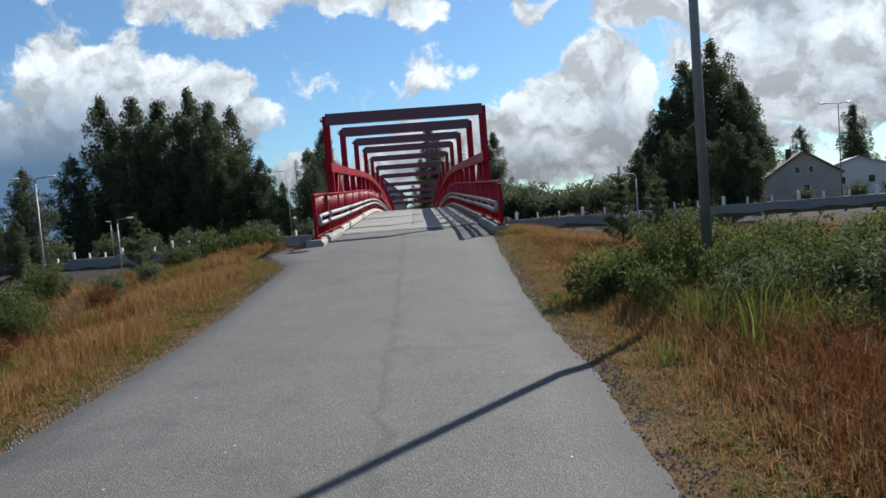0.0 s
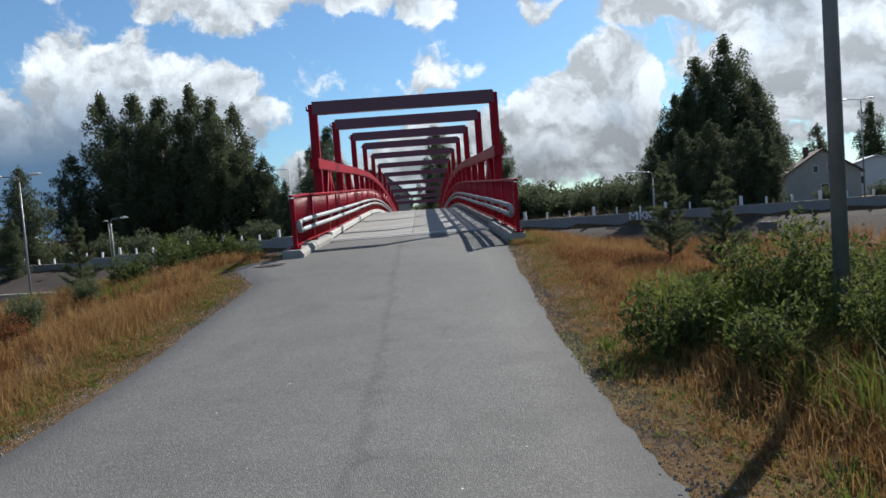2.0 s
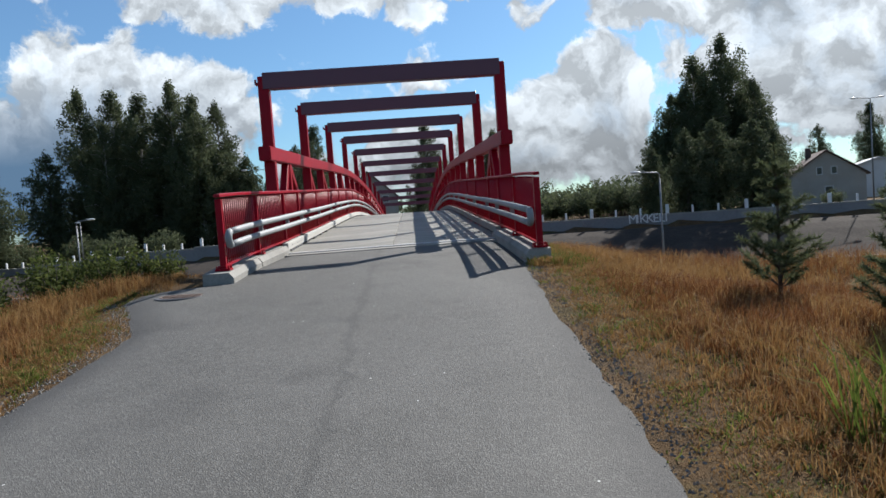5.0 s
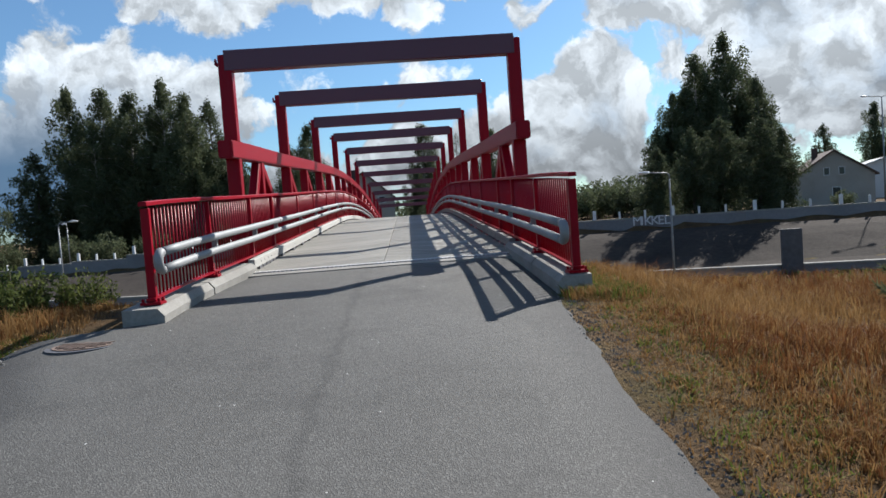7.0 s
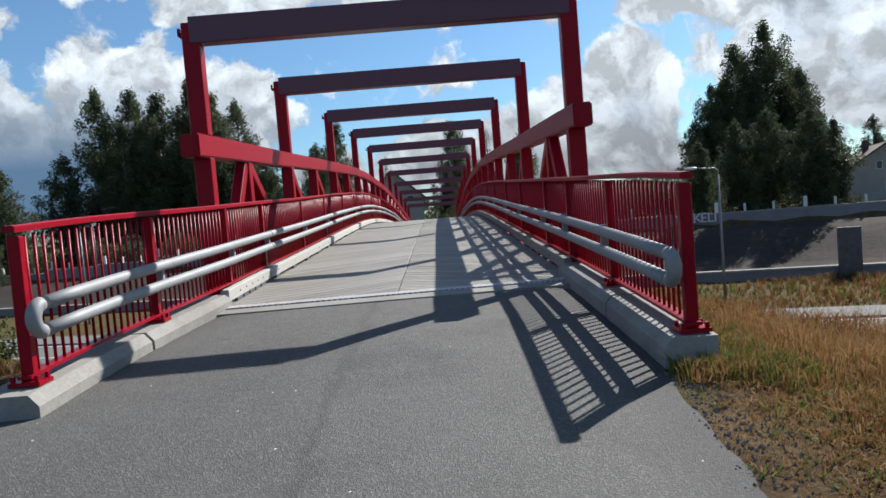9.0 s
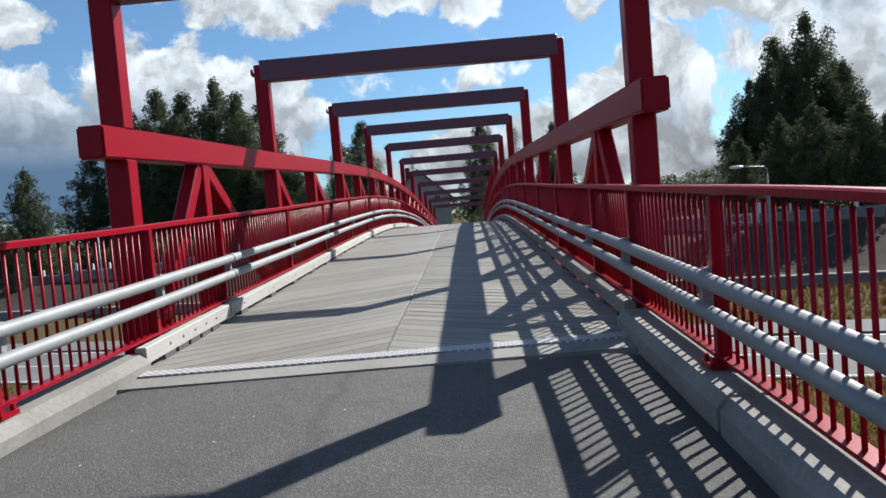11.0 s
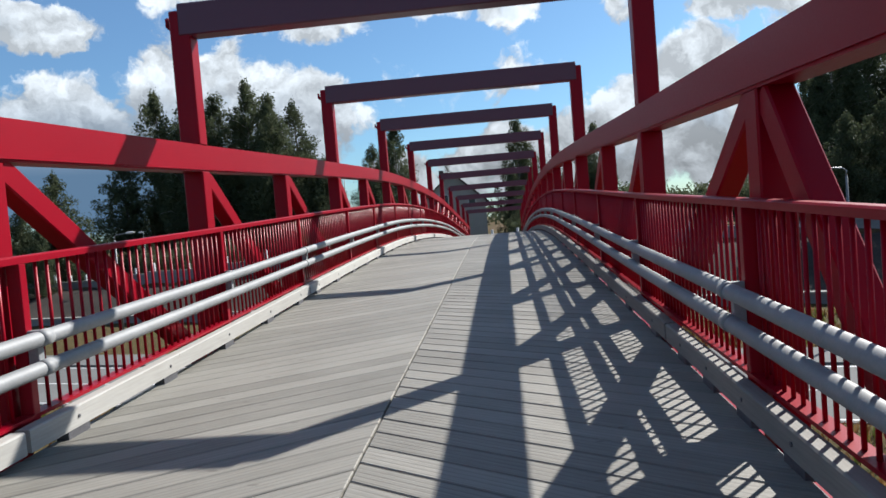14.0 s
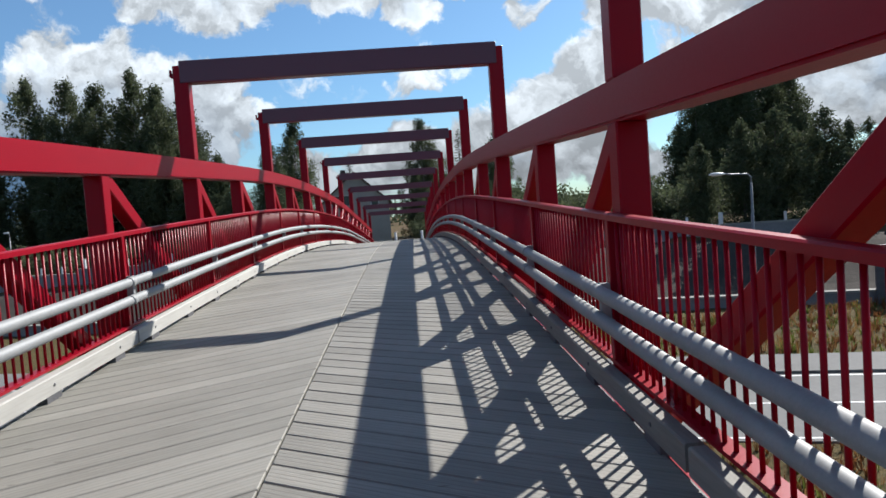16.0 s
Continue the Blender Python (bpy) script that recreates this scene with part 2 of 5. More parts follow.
def wood_build(c1, c2, stain, deck=False):
    def build(t, b):
        o = local(t)
        rnd = node(t, "ShaderNodeObjectInfo").outputs["Random"]
        isl = node(t, "ShaderNodeNewGeometry").outputs["Random Per Island"]
        r = math_node(t, "FRACT", math_node(t, "ADD", math_node(t, "MULTIPLY", rnd, 7.31), isl))
        shift = node(t, "ShaderNodeCombineXYZ", {0: math_node(t, "MULTIPLY", r, 31.0), 1: math_node(t, "MULTIPLY", r, 17.0), 2: 0.0}).outputs[0]
        v = node(t, "ShaderNodeVectorMath", {0: o, 1: shift}, operation="ADD").outputs[0]
        vm = node(t, "ShaderNodeMapping", {"Vector": v, "Scale": (26.0, 1.2, 26.0)}).outputs[0]
        groove = None
        if deck:
            # the planks slant to both sides of the middle seam: run the grain and the milled grooves along them
            w = node(t, "ShaderNodeSeparateXYZ", {0: place(t)})
            side = math_node(t, "ABSOLUTE", math_node(t, "ADD", w.outputs[0], 0.02))
            across = math_node(t, "ADD", w.outputs[1], math_node(t, "MULTIPLY", side, 0.62))
            vm = node(t, "ShaderNodeCombineXYZ", {0: math_node(t, "MULTIPLY", w.outputs[0], 1.5), 1: math_node(t, "MULTIPLY", across, 30.0), 2: math_node(t, "MULTIPLY", r, 9.0)}).outputs[0]
            groove = math_node(t, "SINE", math_node(t, "MULTIPLY", across, 2 * math.pi / 0.049))
            groove = node(t, "ShaderNodeMapRange", {0: groove, 1: 0.35, 2: 0.95}).outputs[0]
        grain = noise_of(t, vm, 2.0, 7, 0.65)
        blot = noise_of(t, place(t), 1.1, 5, 0.6)
        f = math_node(t, "ADD", math_node(t, "MULTIPLY", grain, 0.5), math_node(t, "ADD", math_node(t, "MULTIPLY", blot, 0.3), math_node(t, "MULTIPLY", r, 0.2)))
        col = ramp(t, f, [(0.3, c1), (0.68, c2)])
        knots = node(t, "ShaderNodeTexVoronoi", {"Vector": node(t, "ShaderNodeMapping", {"Vector": v, "Scale": (2.0, 7.0, 1.0)}).outputs[0], "Scale": 1.0}).outputs["Distance"]
        col = mixed(t, math_node(t, "MULTIPLY", math_node(t, "LESS_THAN", knots, 0.07), 0.6), col, stain)
        if deck:
            col = mixed(t, math_node(t, "MULTIPLY", groove, 0.22), col, stain)
            # bright streak highlights along the grain, put into the plank colour
            glint = node(t, "ShaderNodeMapRange", {0: noise_of(t, vm, 1.1, 5, 0.8), 1: 0.66, 2: 0.74}).outputs[0]
            col = mixed(t, math_node(t, "MULTIPLY", glint, 0.5), col, (0.46, 0.45, 0.42))
            grain = math_node(t, "SUBTRACT", grain, math_node(t, "MULTIPLY", groove, 0.5))
        set_in(t, b, Base_Color=col, Roughness=0.62 if deck else 0.78, Specular_IOR_Level=0.4)
        bump(t, b, grain, 0.55 if deck else 0.35, 0.004)
    return build


PLANK = material("weathered_plank", wood_build((0.136, 0.130, 0.112), (0.262, 0.252, 0.222), (0.08, 0.072, 0.058), deck=True))
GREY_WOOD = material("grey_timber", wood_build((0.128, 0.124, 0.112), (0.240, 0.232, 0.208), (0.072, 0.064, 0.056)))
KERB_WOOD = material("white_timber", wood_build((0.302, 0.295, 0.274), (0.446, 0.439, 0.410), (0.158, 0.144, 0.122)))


def checker_build(t, b):
    p = place(t)
    w1 = node(t, "ShaderNodeTexVoronoi", {"Vector": node(t, "ShaderNodeMapping", {"Vector": p, "Rotation": (0, 0, 0.785), "Scale": (21, 21, 0)}).outputs[0], "Scale": 1.0, "Randomness": 0.0}).outputs["Distance"]
    n = noise_of(t, p, 30, 4)
    col = mixed(t, math_node(t, "LESS_THAN", w1, 0.3), (0.27, 0.265, 0.26), (0.62, 0.61, 0.60))
    set_in(t, b, Base_Color=mixed(t, math_node(t, "MULTIPLY", n, 0.4), col, (0.33, 0.32, 0.31)), Roughness=0.5, Metallic=0.0)
    bump(t, b, math_node(t, "SUBTRACT", 1.0, w1), 0.8, 0.004)


CHECKER = material("checker_plate", checker_build)


def ground_build(t, b):
    p = place(t)
    sep = node(t, "ShaderNodeSeparateXYZ", {0: p})
    big, mid, small = noise_of(t, p, 0.16, 5), noise_of(t, p, 1.6, 6, 0.65), noise_of(t, p, 22, 6, 0.7)
    f = math_node(t, "ADD", math_node(t, "MULTIPLY", mid, 0.5), math_node(t, "MULTIPLY", small, 0.5))
    dry = ramp(t, f, [(0.3, (0.040, 0.025, 0.014)), (0.5, (0.092, 0.058, 0.030)), (0.7, (0.158, 0.108, 0.058))])
    green = ramp(t, f, [(0.3, (0.026, 0.038, 0.011)), (0.7, (0.083, 0.098, 0.030))])
    fac = node(t, "ShaderNodeMapRange", {0: big, 1: 0.5, 2: 0.62}).outputs[0]
    # fresher grass in the hollow, bare dark soil in patches
    damp = node(t, "ShaderNodeMapRange", {0: sep.outputs[2], 1: -2.5, 2: -5.0, 3: 0.0, 4: 0.3}).outputs[0]
    fac = math_node(t, "MAXIMUM", math_node(t, "MULTIPLY", fac, 0.7), damp)
    soil = node(t, "ShaderNodeMapRange", {0: noise_of(t, p, 2.7, 6, 0.7), 1: 0.5, 2: 0.62, 3: 0.0, 4: 0.75}).outputs[0]
    dry = mixed(t, soil, dry, (0.052, 0.04, 0.028))
    set_in(t, b, Base_Color=mixed(t, fac, dry, green), Roughness=0.95, Specular_IOR_Level=0.06)
    bump(t, b, f, 1.0, 0.07)


GROUND = material("dry_ground", ground_build)


def leaf_build(c1, c2, c3, trans=0.25):
    def build(t, b):
        isl = node(t, "ShaderNodeNewGeometry").outputs["Random Per Island"]
        rnd = node(t, "ShaderNodeObjectInfo").outputs["Random"]
        col = ramp(t, isl, [(0.0, c1), (0.6, c2), (1.0, c3)])
        col = mixed(t, math_node(t, "MULTIPLY", rnd, 0.4), col, c1)
        big = noise_of(t, place(t), 0.5, 3)
        col = mixed(t, math_node(t, "MULTIPLY", big, 0.5), col, c2)
        set_in(t, b, Base_Color=col, Roughness=0.8, Specular_IOR_Level=0.12)
        tr = node(t, "ShaderNodeBsdfTranslucent", {"Color": col})
        mx = node(t, "ShaderNodeMixShader", {0: trans, 1: b.outputs[0], 2: tr.outputs[0]})
        out = [n for n in t.nodes if n.type == "OUTPUT_MATERIAL"][0]
        t.links.new(mx.outputs[0], out.inputs["Surface"])
    return build


BIRCH_LEAF = material("birch_leaf", leaf_build((0.055, 0.068, 0.036), (0.088, 0.106, 0.056), (0.140, 0.160, 0.090), 0.38))
DARK_LEAF = material("dark_leaf", leaf_build((0.046, 0.058, 0.032), (0.072, 0.088, 0.048), (0.115, 0.132, 0.072), 0.33))
WILLOW_LEAF = material("willow_leaf", leaf_build((0.040, 0.054, 0.018), (0.078, 0.100, 0.028), (0.165, 0.180, 0.055), 0.4))
NEEDLE = material("pine_needle", leaf_build((0.055, 0.070, 0.034), (0.10, 0.118, 0.058), (0.165, 0.18, 0.095), 0.35))
STRAW = material("straw", leaf_build((0.136, 0.068, 0.024), (0.264, 0.148, 0.056), (0.400, 0.272, 0.128), 0.35))
RUSTY = material("rusty_grass", leaf_build((0.085, 0.034, 0.014), (0.162, 0.064, 0.024), (0.255, 0.119, 0.043), 0.3))
GREEN_GRASS = material("green_grass", leaf_build((0.048, 0.068, 0.014), (0.096, 0.128, 0.024), (0.192, 0.216, 0.048), 0.4))
BARK = two_scale("bark", (0.05, 0.042, 0.035), (0.13, 0.115, 0.10), 3, 25, 0.9, 0.6, 0.02)
BIRCH_BARK = two_scale("birch_bark", (0.12, 0.11, 0.10), (0.5, 0.48, 0.45), 2.5, 9, 0.8, 0.3, 0.01)
PLASTER = two_scale("pale_plaster", (0.27, 0.25, 0.22), (0.35, 0.33, 0.30), 0.5, 9, 0.9)
WHITE_PLASTER = two_scale("white_plaster", (0.484, 0.484, 0.484), (0.577, 0.577, 0.577), 0.5, 9, 0.9)
ROOF = two_scale("roof_tile", (0.05, 0.035, 0.03), (0.10, 0.06, 0.05), 0.6, 8, 0.8)
PALE_ROOF = two_scale("grey_roof", (0.30, 0.31, 0.33), (0.42, 0.43, 0.45), 0.6, 8, 0.6)
GLASS_DARK = two_scale("window_glass", (0.02, 0.022, 0.025), (0.04, 0.045, 0.05), 0.6, 3, 0.1)
WHITE_PAINT = two_scale("white_paint", (0.527, 0.527, 0.527), (0.680, 0.680, 0.680), 2, 20, 0.6)
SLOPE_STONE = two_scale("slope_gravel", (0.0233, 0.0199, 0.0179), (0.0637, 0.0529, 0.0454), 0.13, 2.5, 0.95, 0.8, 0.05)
GRAVEL = two_scale("edge_gravel", (0.090, 0.086, 0.083), (0.300, 0.285, 0.262), 8, 60, 0.9, 0.8, 0.01)
LAMP_GLASS = two_scale("lamp_glass", (0.510, 0.510, 0.510), (0.637, 0.637, 0.637), 2, 20, 0.3)
IRON = two_scale("rusted_iron", (0.09, 0.06, 0.045), (0.2, 0.14, 0.11), 4, 50, 0.7, 0.4)


# ---- mesh helpers ----
def mesh_of(name, bm, mat):
    me = bpy.data.meshes.new(name)
    bm.to_mesh(me)
    bm.free()
    me.materials.append(mat)
    return me


def thing(name, at=(0, 0, 0), label="", category="", group="", kind=""):
    ob = new(name)
    ob.location = at
    ob.empty_display_size = 0.2
    return tagged(ob, label, category, group, kind)


def part(name, bm, mat, parent, label=""):
    ob = new(name, bm if isinstance(bm, bpy.types.Mesh) else mesh_of(name, bm, mat))
    ob.parent = parent
    ob.location = -Vector(parent.location) if parent.parent is None else (0, 0, 0)
    return tagged(ob, label)


def solo(name, bm, mat, label="", category="", group="", kind=""):
    ob = new(name, bm if isinstance(bm, bpy.types.Mesh) else mesh_of(name, bm, mat))
    return tagged(ob, label, category, group, kind)


def box(bm, x0, x1, y0, y1, z0, z1, bevel=0.0, m=None):
    vs = [bm.verts.new((x, y, z)) for x in (x0, x1) for y in (y0, y1) for z in (z0, z1)]
    fs = [bm.faces.new([vs[i] for i in q]) for q in ((0, 1, 3, 2), (4, 6, 7, 5), (0, 4, 5, 1), (2, 3, 7, 6), (0, 2, 6, 4), (1, 5, 7, 3))]
    if bevel:
        es = {e for f in fs for e in f.edges}
        r = bmesh.ops.bevel(bm, geom=list(es), offset=bevel, segments=1, affect="EDGES")
        vs = list({v for f in r["faces"] for v in f.verts} | {v for v in vs if v.is_valid})
    if m is not None:
        bmesh.ops.transform(bm, matrix=m, verts=vs)
    return bm


def boxed(*a, **k):
    return box(bmesh.new(), *a, **k)


def bar_between(a, b, w, h, bevel=0.0, bm=None):
    """A rectangular bar from a to b: w across (along x), h in the plane of the truss."""
    bm = bm or bmesh.new()
    a, b = Vector(a), Vector(b)
    d = (b - a)
    yv = d.normalized()
    xv = Vector((1, 0, 0))
    zv = xv.cross(yv).normalized()
    xv = yv.cross(zv)
    m = Matrix.Translation(a) @ Matrix((xv, yv, zv)).transposed().to_4x4()
    return box(bm, -w / 2, w / 2, 0, d.length, -h / 2, h / 2, bevel, m)


def sweep(points, profile, bm=None, closed=True):
    """A strip swept along points (x, y, z) with a profile of (across x, up z) offsets, capped."""
    bm = bm or bmesh.new()
    rings = [[bm.verts.new((p[0] + u, p[1], p[2] + w)) for u, w in profile] for p in points]
    n = len(profile)
    for r, q in zip(rings, rings[1:]):
        for i in range(n if closed else n - 1):
            bm.faces.new((r[i], r[(i + 1) % n], q[(i + 1) % n], q[i]))
    if closed:
        bm.faces.new(rings[0][::-1])
        bm.faces.new(rings[-1])
    bmesh.ops.recalc_face_normals(bm, faces=bm.faces)
    return bm


def tube(points, radii, sides=10, bm=None, smooth=True):
    bm = bm or bmesh.new()
    pts = [Vector(p) for p in points]
    if not isinstance(radii, (list, tuple)):
        radii = [radii] * len(pts)
    radii = [float(q) for q in radii]
    rings = []
    ref = None
    for i, p in enumerate(pts):
        d = (pts[min(i + 1, len(pts) - 1)] - pts[max(i - 1, 0)]).normalized()
        if ref is None:
            ref = d.orthogonal().normalized()
        ref = (ref - d * ref.dot(d)).normalized()
        o = d.cross(ref)
        rings.append([bm.verts.new(p + radii[i] * (ref * math.cos(2 * math.pi * k / sides) + o * math.sin(2 * math.pi * k / sides))) for k in range(sides)])
    for r, q in zip(rings, rings[1:]):
        for k in range(sides):
            f = bm.faces.new((r[k], r[(k + 1) % sides], q[(k + 1) % sides], q[k]))
            f.smooth = smooth
    bm.faces.new(rings[0][::-1])
    bm.faces.new(rings[-1])
    return bm


def raw(name, verts, faces, mat):
    me = bpy.data.meshes.new(name)
    me.from_pydata(verts, [], faces)
    me.materials.append(mat)
    return me


# ---- the line of the path: height over y ----
PROFILE_Y = [-70, -40, -22, -17, -12.5, -9, -5.2, -0.43, 5.03, 11.3, 17.7, 23.75, 29.95, 36.15, 42.35, 48.55, 54.75, 60.95, 66, 75, 95]
PROFILE_Z = [-1.5, -1.1, -0.72, -0.58, -0.42, -0.14, 0.22, 0.467, 0.68, 0.935, 1.12, 1.10, 0.925, 0.63, 0.19, -0.27, -0.75, -1.25, -1.5, -1.7, -1.8]


def zc(y):
    """Smooth height of the path and deck at y (Catmull-Rom through the levels)."""
    n = len(PROFILE_Y)
    if y <= PROFILE_Y[0]:
        return PROFILE_Z[0]
    if y >= PROFILE_Y[-1]:
        return PROFILE_Z[-1]
    i = max(k for k in range(n - 1) if PROFILE_Y[k] <= y)
    y0, y1 = PROFILE_Y[i], PROFILE_Y[i + 1]
    def slope(k):
        a, c = max(k - 1, 0), min(k + 1, n - 1)
        return (PROFILE_Z[c] - PROFILE_Z[a]) / (PROFILE_Y[c] - PROFILE_Y[a])
    s, h = (y - y0) / (y1 - y0), y1 - y0
    return ((2 * s**3 - 3 * s**2 + 1) * PROFILE_Z[i] + (s**3 - 2 * s**2 + s) * h * slope(i)
            + (-2 * s**3 + 3 * s**2) * PROFILE_Z[i + 1] + (s**3 - s**2) * h * slope(i + 1))


def ease(a, b, x):
    s = min(1.0, max(0.0, (x - a) / (b - a)))
    return s * s * (3 - 2 * s)


PORTALS = [0.0, 5.11] + [11.41 + 6.2 * i for i in range(9)]
MIDS = [1.9] + [a + 0.467 * (b - a) for a, b in zip(PORTALS[1:], PORTALS[2:])]
DECK_END = 62.0
SEAM = -0.02
HOLLOW = -6.0          # level of the sunken road


def wall_y(x, off=0.0):
    return 61.0 - 0.27 * (x - 25.0) + off


def ground_z(x, y):
    """Height of the land: a bank beside the path, the hollow of the road, the far bank and the land behind its wall."""
    base = zc(min(y, 0.0)) - 0.06
    if x < 0:
        base -= 0.13 * min(12.0, max(0.0, -x - 3.7)) + 1.4 * ease(14, 40, -x)
    else:
        base += -0.02 * max(0.0, x - 3.0) + 0.0
        base -= 0.15 * ease(3, 6, x) - 0.10 * ease(6, 16, x)
        base -= 0.42 * ease(-9.5, -3.5, y) * ease(2.5, 4.6, x)
    crest = -2.4 if x > 0 else -2.9 + 0.02 * x
    s = min(1.0, max(0.0, (y - crest) / 11.5))
    z = base + (HOLLOW - base) * (1 - (1 - s) ** 1.7) * ease(0.0, 0.12, s)
    if abs(x) < 2.6 and y < 1.2:
        z = min(z, zc(y) - 0.03) if y > -6 else z
    low = wall_y(x, -14.3)
    if y > low:
        foot = -2.2 - 1.3 * ease(-5, -45, x)
        if y < wall_y(x):
            z = HOLLOW + 0.35 + (foot - HOLLOW - 0.35) * ease(0, 1, (y - low) / 14.2)
        else:
            z = foot + 0.6
    return z + 0.05 * noise.noise(Vector((x * 0.6, y * 0.6, 0))) * (1 if abs(x) > 3.2 else 0.2)


# ---- ground ----
def build_ground():
    xs = sorted(set([-900, -500, -300, -200, -140] + list(range(-110, -30, 5)) + list(np.arange(-30, -6, 1.5)) + list(np.arange(-6, 8, 0.4))
                    + list(np.arange(8, 32, 1.5)) + list(range(32, 125, 5)) + [140, 200, 300, 500, 900]))
    ys = sorted(set([-600, -300, -150, -80, -50] + list(range(-40, -24, 4)) + list(np.arange(-24, 6, 0.5)) + list(np.arange(6, 100, 1.5)) + [110, 130, 160, 220, 350, 600, 1200]))
    verts = [(float(x), float(y), ground_z(float(x), float(y))) for y in ys for x in xs]
    nx = len(xs)
    faces = [(j * nx + i, j * nx + i + 1, (j + 1) * nx + i + 1, (j + 1) * nx + i) for j in range(len(ys) - 1) for i in range(nx - 1)]
    me = raw("ground", verts, faces, GROUND)
    for p in me.polygons:
        p.use_smooth = True
    solo("ground", me, GROUND, "dry brown banks and grassland round the bridge", "ground", kind="structure")


build_ground()


def road_left(y):
    return float(np.interp(y, [-70, -19, -16.6, -12, -7.2, -6.4, -5.3, -4.8, -4.5, -0.4], [-3.2, -3.2, -3.1, -2.93, -2.72, -3.0, -3.5, -3.5, -2.7, -2.3]))


def road_right(y):
    return float(np.interp(y, [-70, -18.6, -16, -11.6, -8.6, -5, -4.2, -0.4], [1.40, 1.42, 1.62, 1.70, 1.84, 2.0, 2.1, 2.2]))


def build_path():
    rng = random.Random(4)
    ys = list(np.arange(-70, -24, 2.0)) + list(np.arange(-24, -1.05, 0.15)) + [-1.02]
    verts, faces = [], []
    n = 13
    for y in ys:
        a = road_left(y) + rng.uniform(-0.02, 0.02)
        b = road_right(y) + rng.uniform(-0.02, 0.02)
        for k in range(n):
            s = k / (n - 1)
            x = a + (b - a) * s
            crown = 0.03 * (1 - (2 * s - 1) ** 2)
            edge = -0.05 if k in (0, n - 1) else 0.0
            verts.append((x, y, zc(y) - 0.02 + crown * ease(-0.7, -3, y) + edge))
    for j in range(len(ys) - 1):
        for k in range(n - 1):
            faces.append((j * n + k, j * n + k + 1, (j + 1) * n + k + 1, (j + 1) * n + k))
    me = raw("path", verts, faces, ASPHALT)
    rim = me.attributes.new("edge", "FLOAT", "POINT")
    rim.data.foreach_set("value", [abs(2 * (i % n) / (n - 1) - 1) for i in range(len(verts))])
    for p in me.polygons:
        p.use_smooth = True
    solo("path", me, ASPHALT, "worn grey asphalt footpath with pale stone specks", "path", kind="structure")
    # far landing beyond the bridge
    ys = list(np.arange(62.3, 96, 2.0))
    solo("path_far", sweep([(0, y, zc(y)) for y in ys], [(-2.2, 0), (2.2, 0), (2.2, -0.2), (-2.2, -0.2)]), ASPHALT,
         "grey asphalt footpath beyond the bridge", "path", kind="structure")


build_path()


# ---- bridge ----
def build_bridge():
    br = thing("footbridge", (0, 0, zc(0)), "red steel footbridge with truss sides and overhead portal frames", "bridge")
    nodes_y = sorted(PORTALS + MIDS)
    ys = [-0.50] + list(np.arange(0.0, 61.3, 0.62)) + [61.35]
    for sgn in (-1, 1):
        xc = sgn * 2.415
        hw = 0.12
        prof = [(-hw, -0.145), (hw, -0.145), (hw, 0.145), (-hw, 0.145)]
        bm = sweep([(xc, y, zc(y) + 2.0) for y in ys], prof)
        es = [e for e in bm.edges if len(e.link_faces) == 2 and e.calc_face_angle(0) > 1.0]
        bmesh.ops.bevel(bm, geom=es, offset=0.018, segments=2, affect="EDGES")
        part("top_chord", bm, RED, br, "red painted curved box beam")
        part("bottom_chord", sweep([(xc, y, zc(y) - 0.42) for y in ys], [(-hw, -0.17), (hw, -0.17), (hw, 0.17), (-hw, 0.17)]), RED, br)
        for y in MIDS:
            part("vertical", boxed(xc - 0.10, xc + 0.10, y - 0.10, y + 0.10, zc(y) - 0.26, zc(y) + 1.86, bevel=0.012), RED, br)
        top = lambda y: zc(y) + 1.83
        low = lambda y: zc(y) - 0.24
        half = 30.0
        for a, b in zip(nodes_y, nodes_y[1:]):
            if a < 0.1 or (a > half and b < 60.7):
                p, q = (xc, b - 0.10, top(b)), (xc, a + 0.12, low(a))
            else:
                p, q = (xc, a + 0.10, top(a)), (xc, b - 0.12, low(b))
            part("diagonal", bar_between(p, q, 0.16, 0.17, 0.012), RED, br)
    for y in PORTALS:
        z = zc(y)
        t = z + 3.3
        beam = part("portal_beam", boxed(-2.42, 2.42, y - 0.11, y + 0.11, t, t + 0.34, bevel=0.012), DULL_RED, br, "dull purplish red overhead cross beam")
        for sgn in (-1, 1):
            a, b = sorted((sgn * 2.30, sgn * 2.52))
            ob = part("portal_post", boxed(a, b, y - 0.10, y + 0.10, z - 0.26, z + 1.858, bevel=0.012), RED, br)
            bm = boxed(a, b, y - 0.10, y + 0.10, z + 2.142, t + 0.27, bevel=0.012)
            if sgn < 0:
                box(bm, a - 0.05, a - 0.003, y - 0.03, y + 0.03, t + 0.10, t + 0.16)
                box(bm, a - 0.07, a - 0.04, y - 0.03, y + 0.03, t + 0.12, t + 0.22)
            part("portal_post_upper", bm, RED, br)
    for k, y in enumerate(np.arange(0.3, 61.0, 3.1)):
        part("cross_girder", boxed(-2.28, 2.28, y - 0.08, y + 0.08, zc(y) - 0.5, zc(y) - 0.13), RED, br)
    return br


bridge = build_bridge()


def rail_x(sgn, y):
    if sgn > 0:
        return 2.265
    return -2.24 - 0.15 * ease(0.5, -4.0, y) if y < 0.5 else -2.24


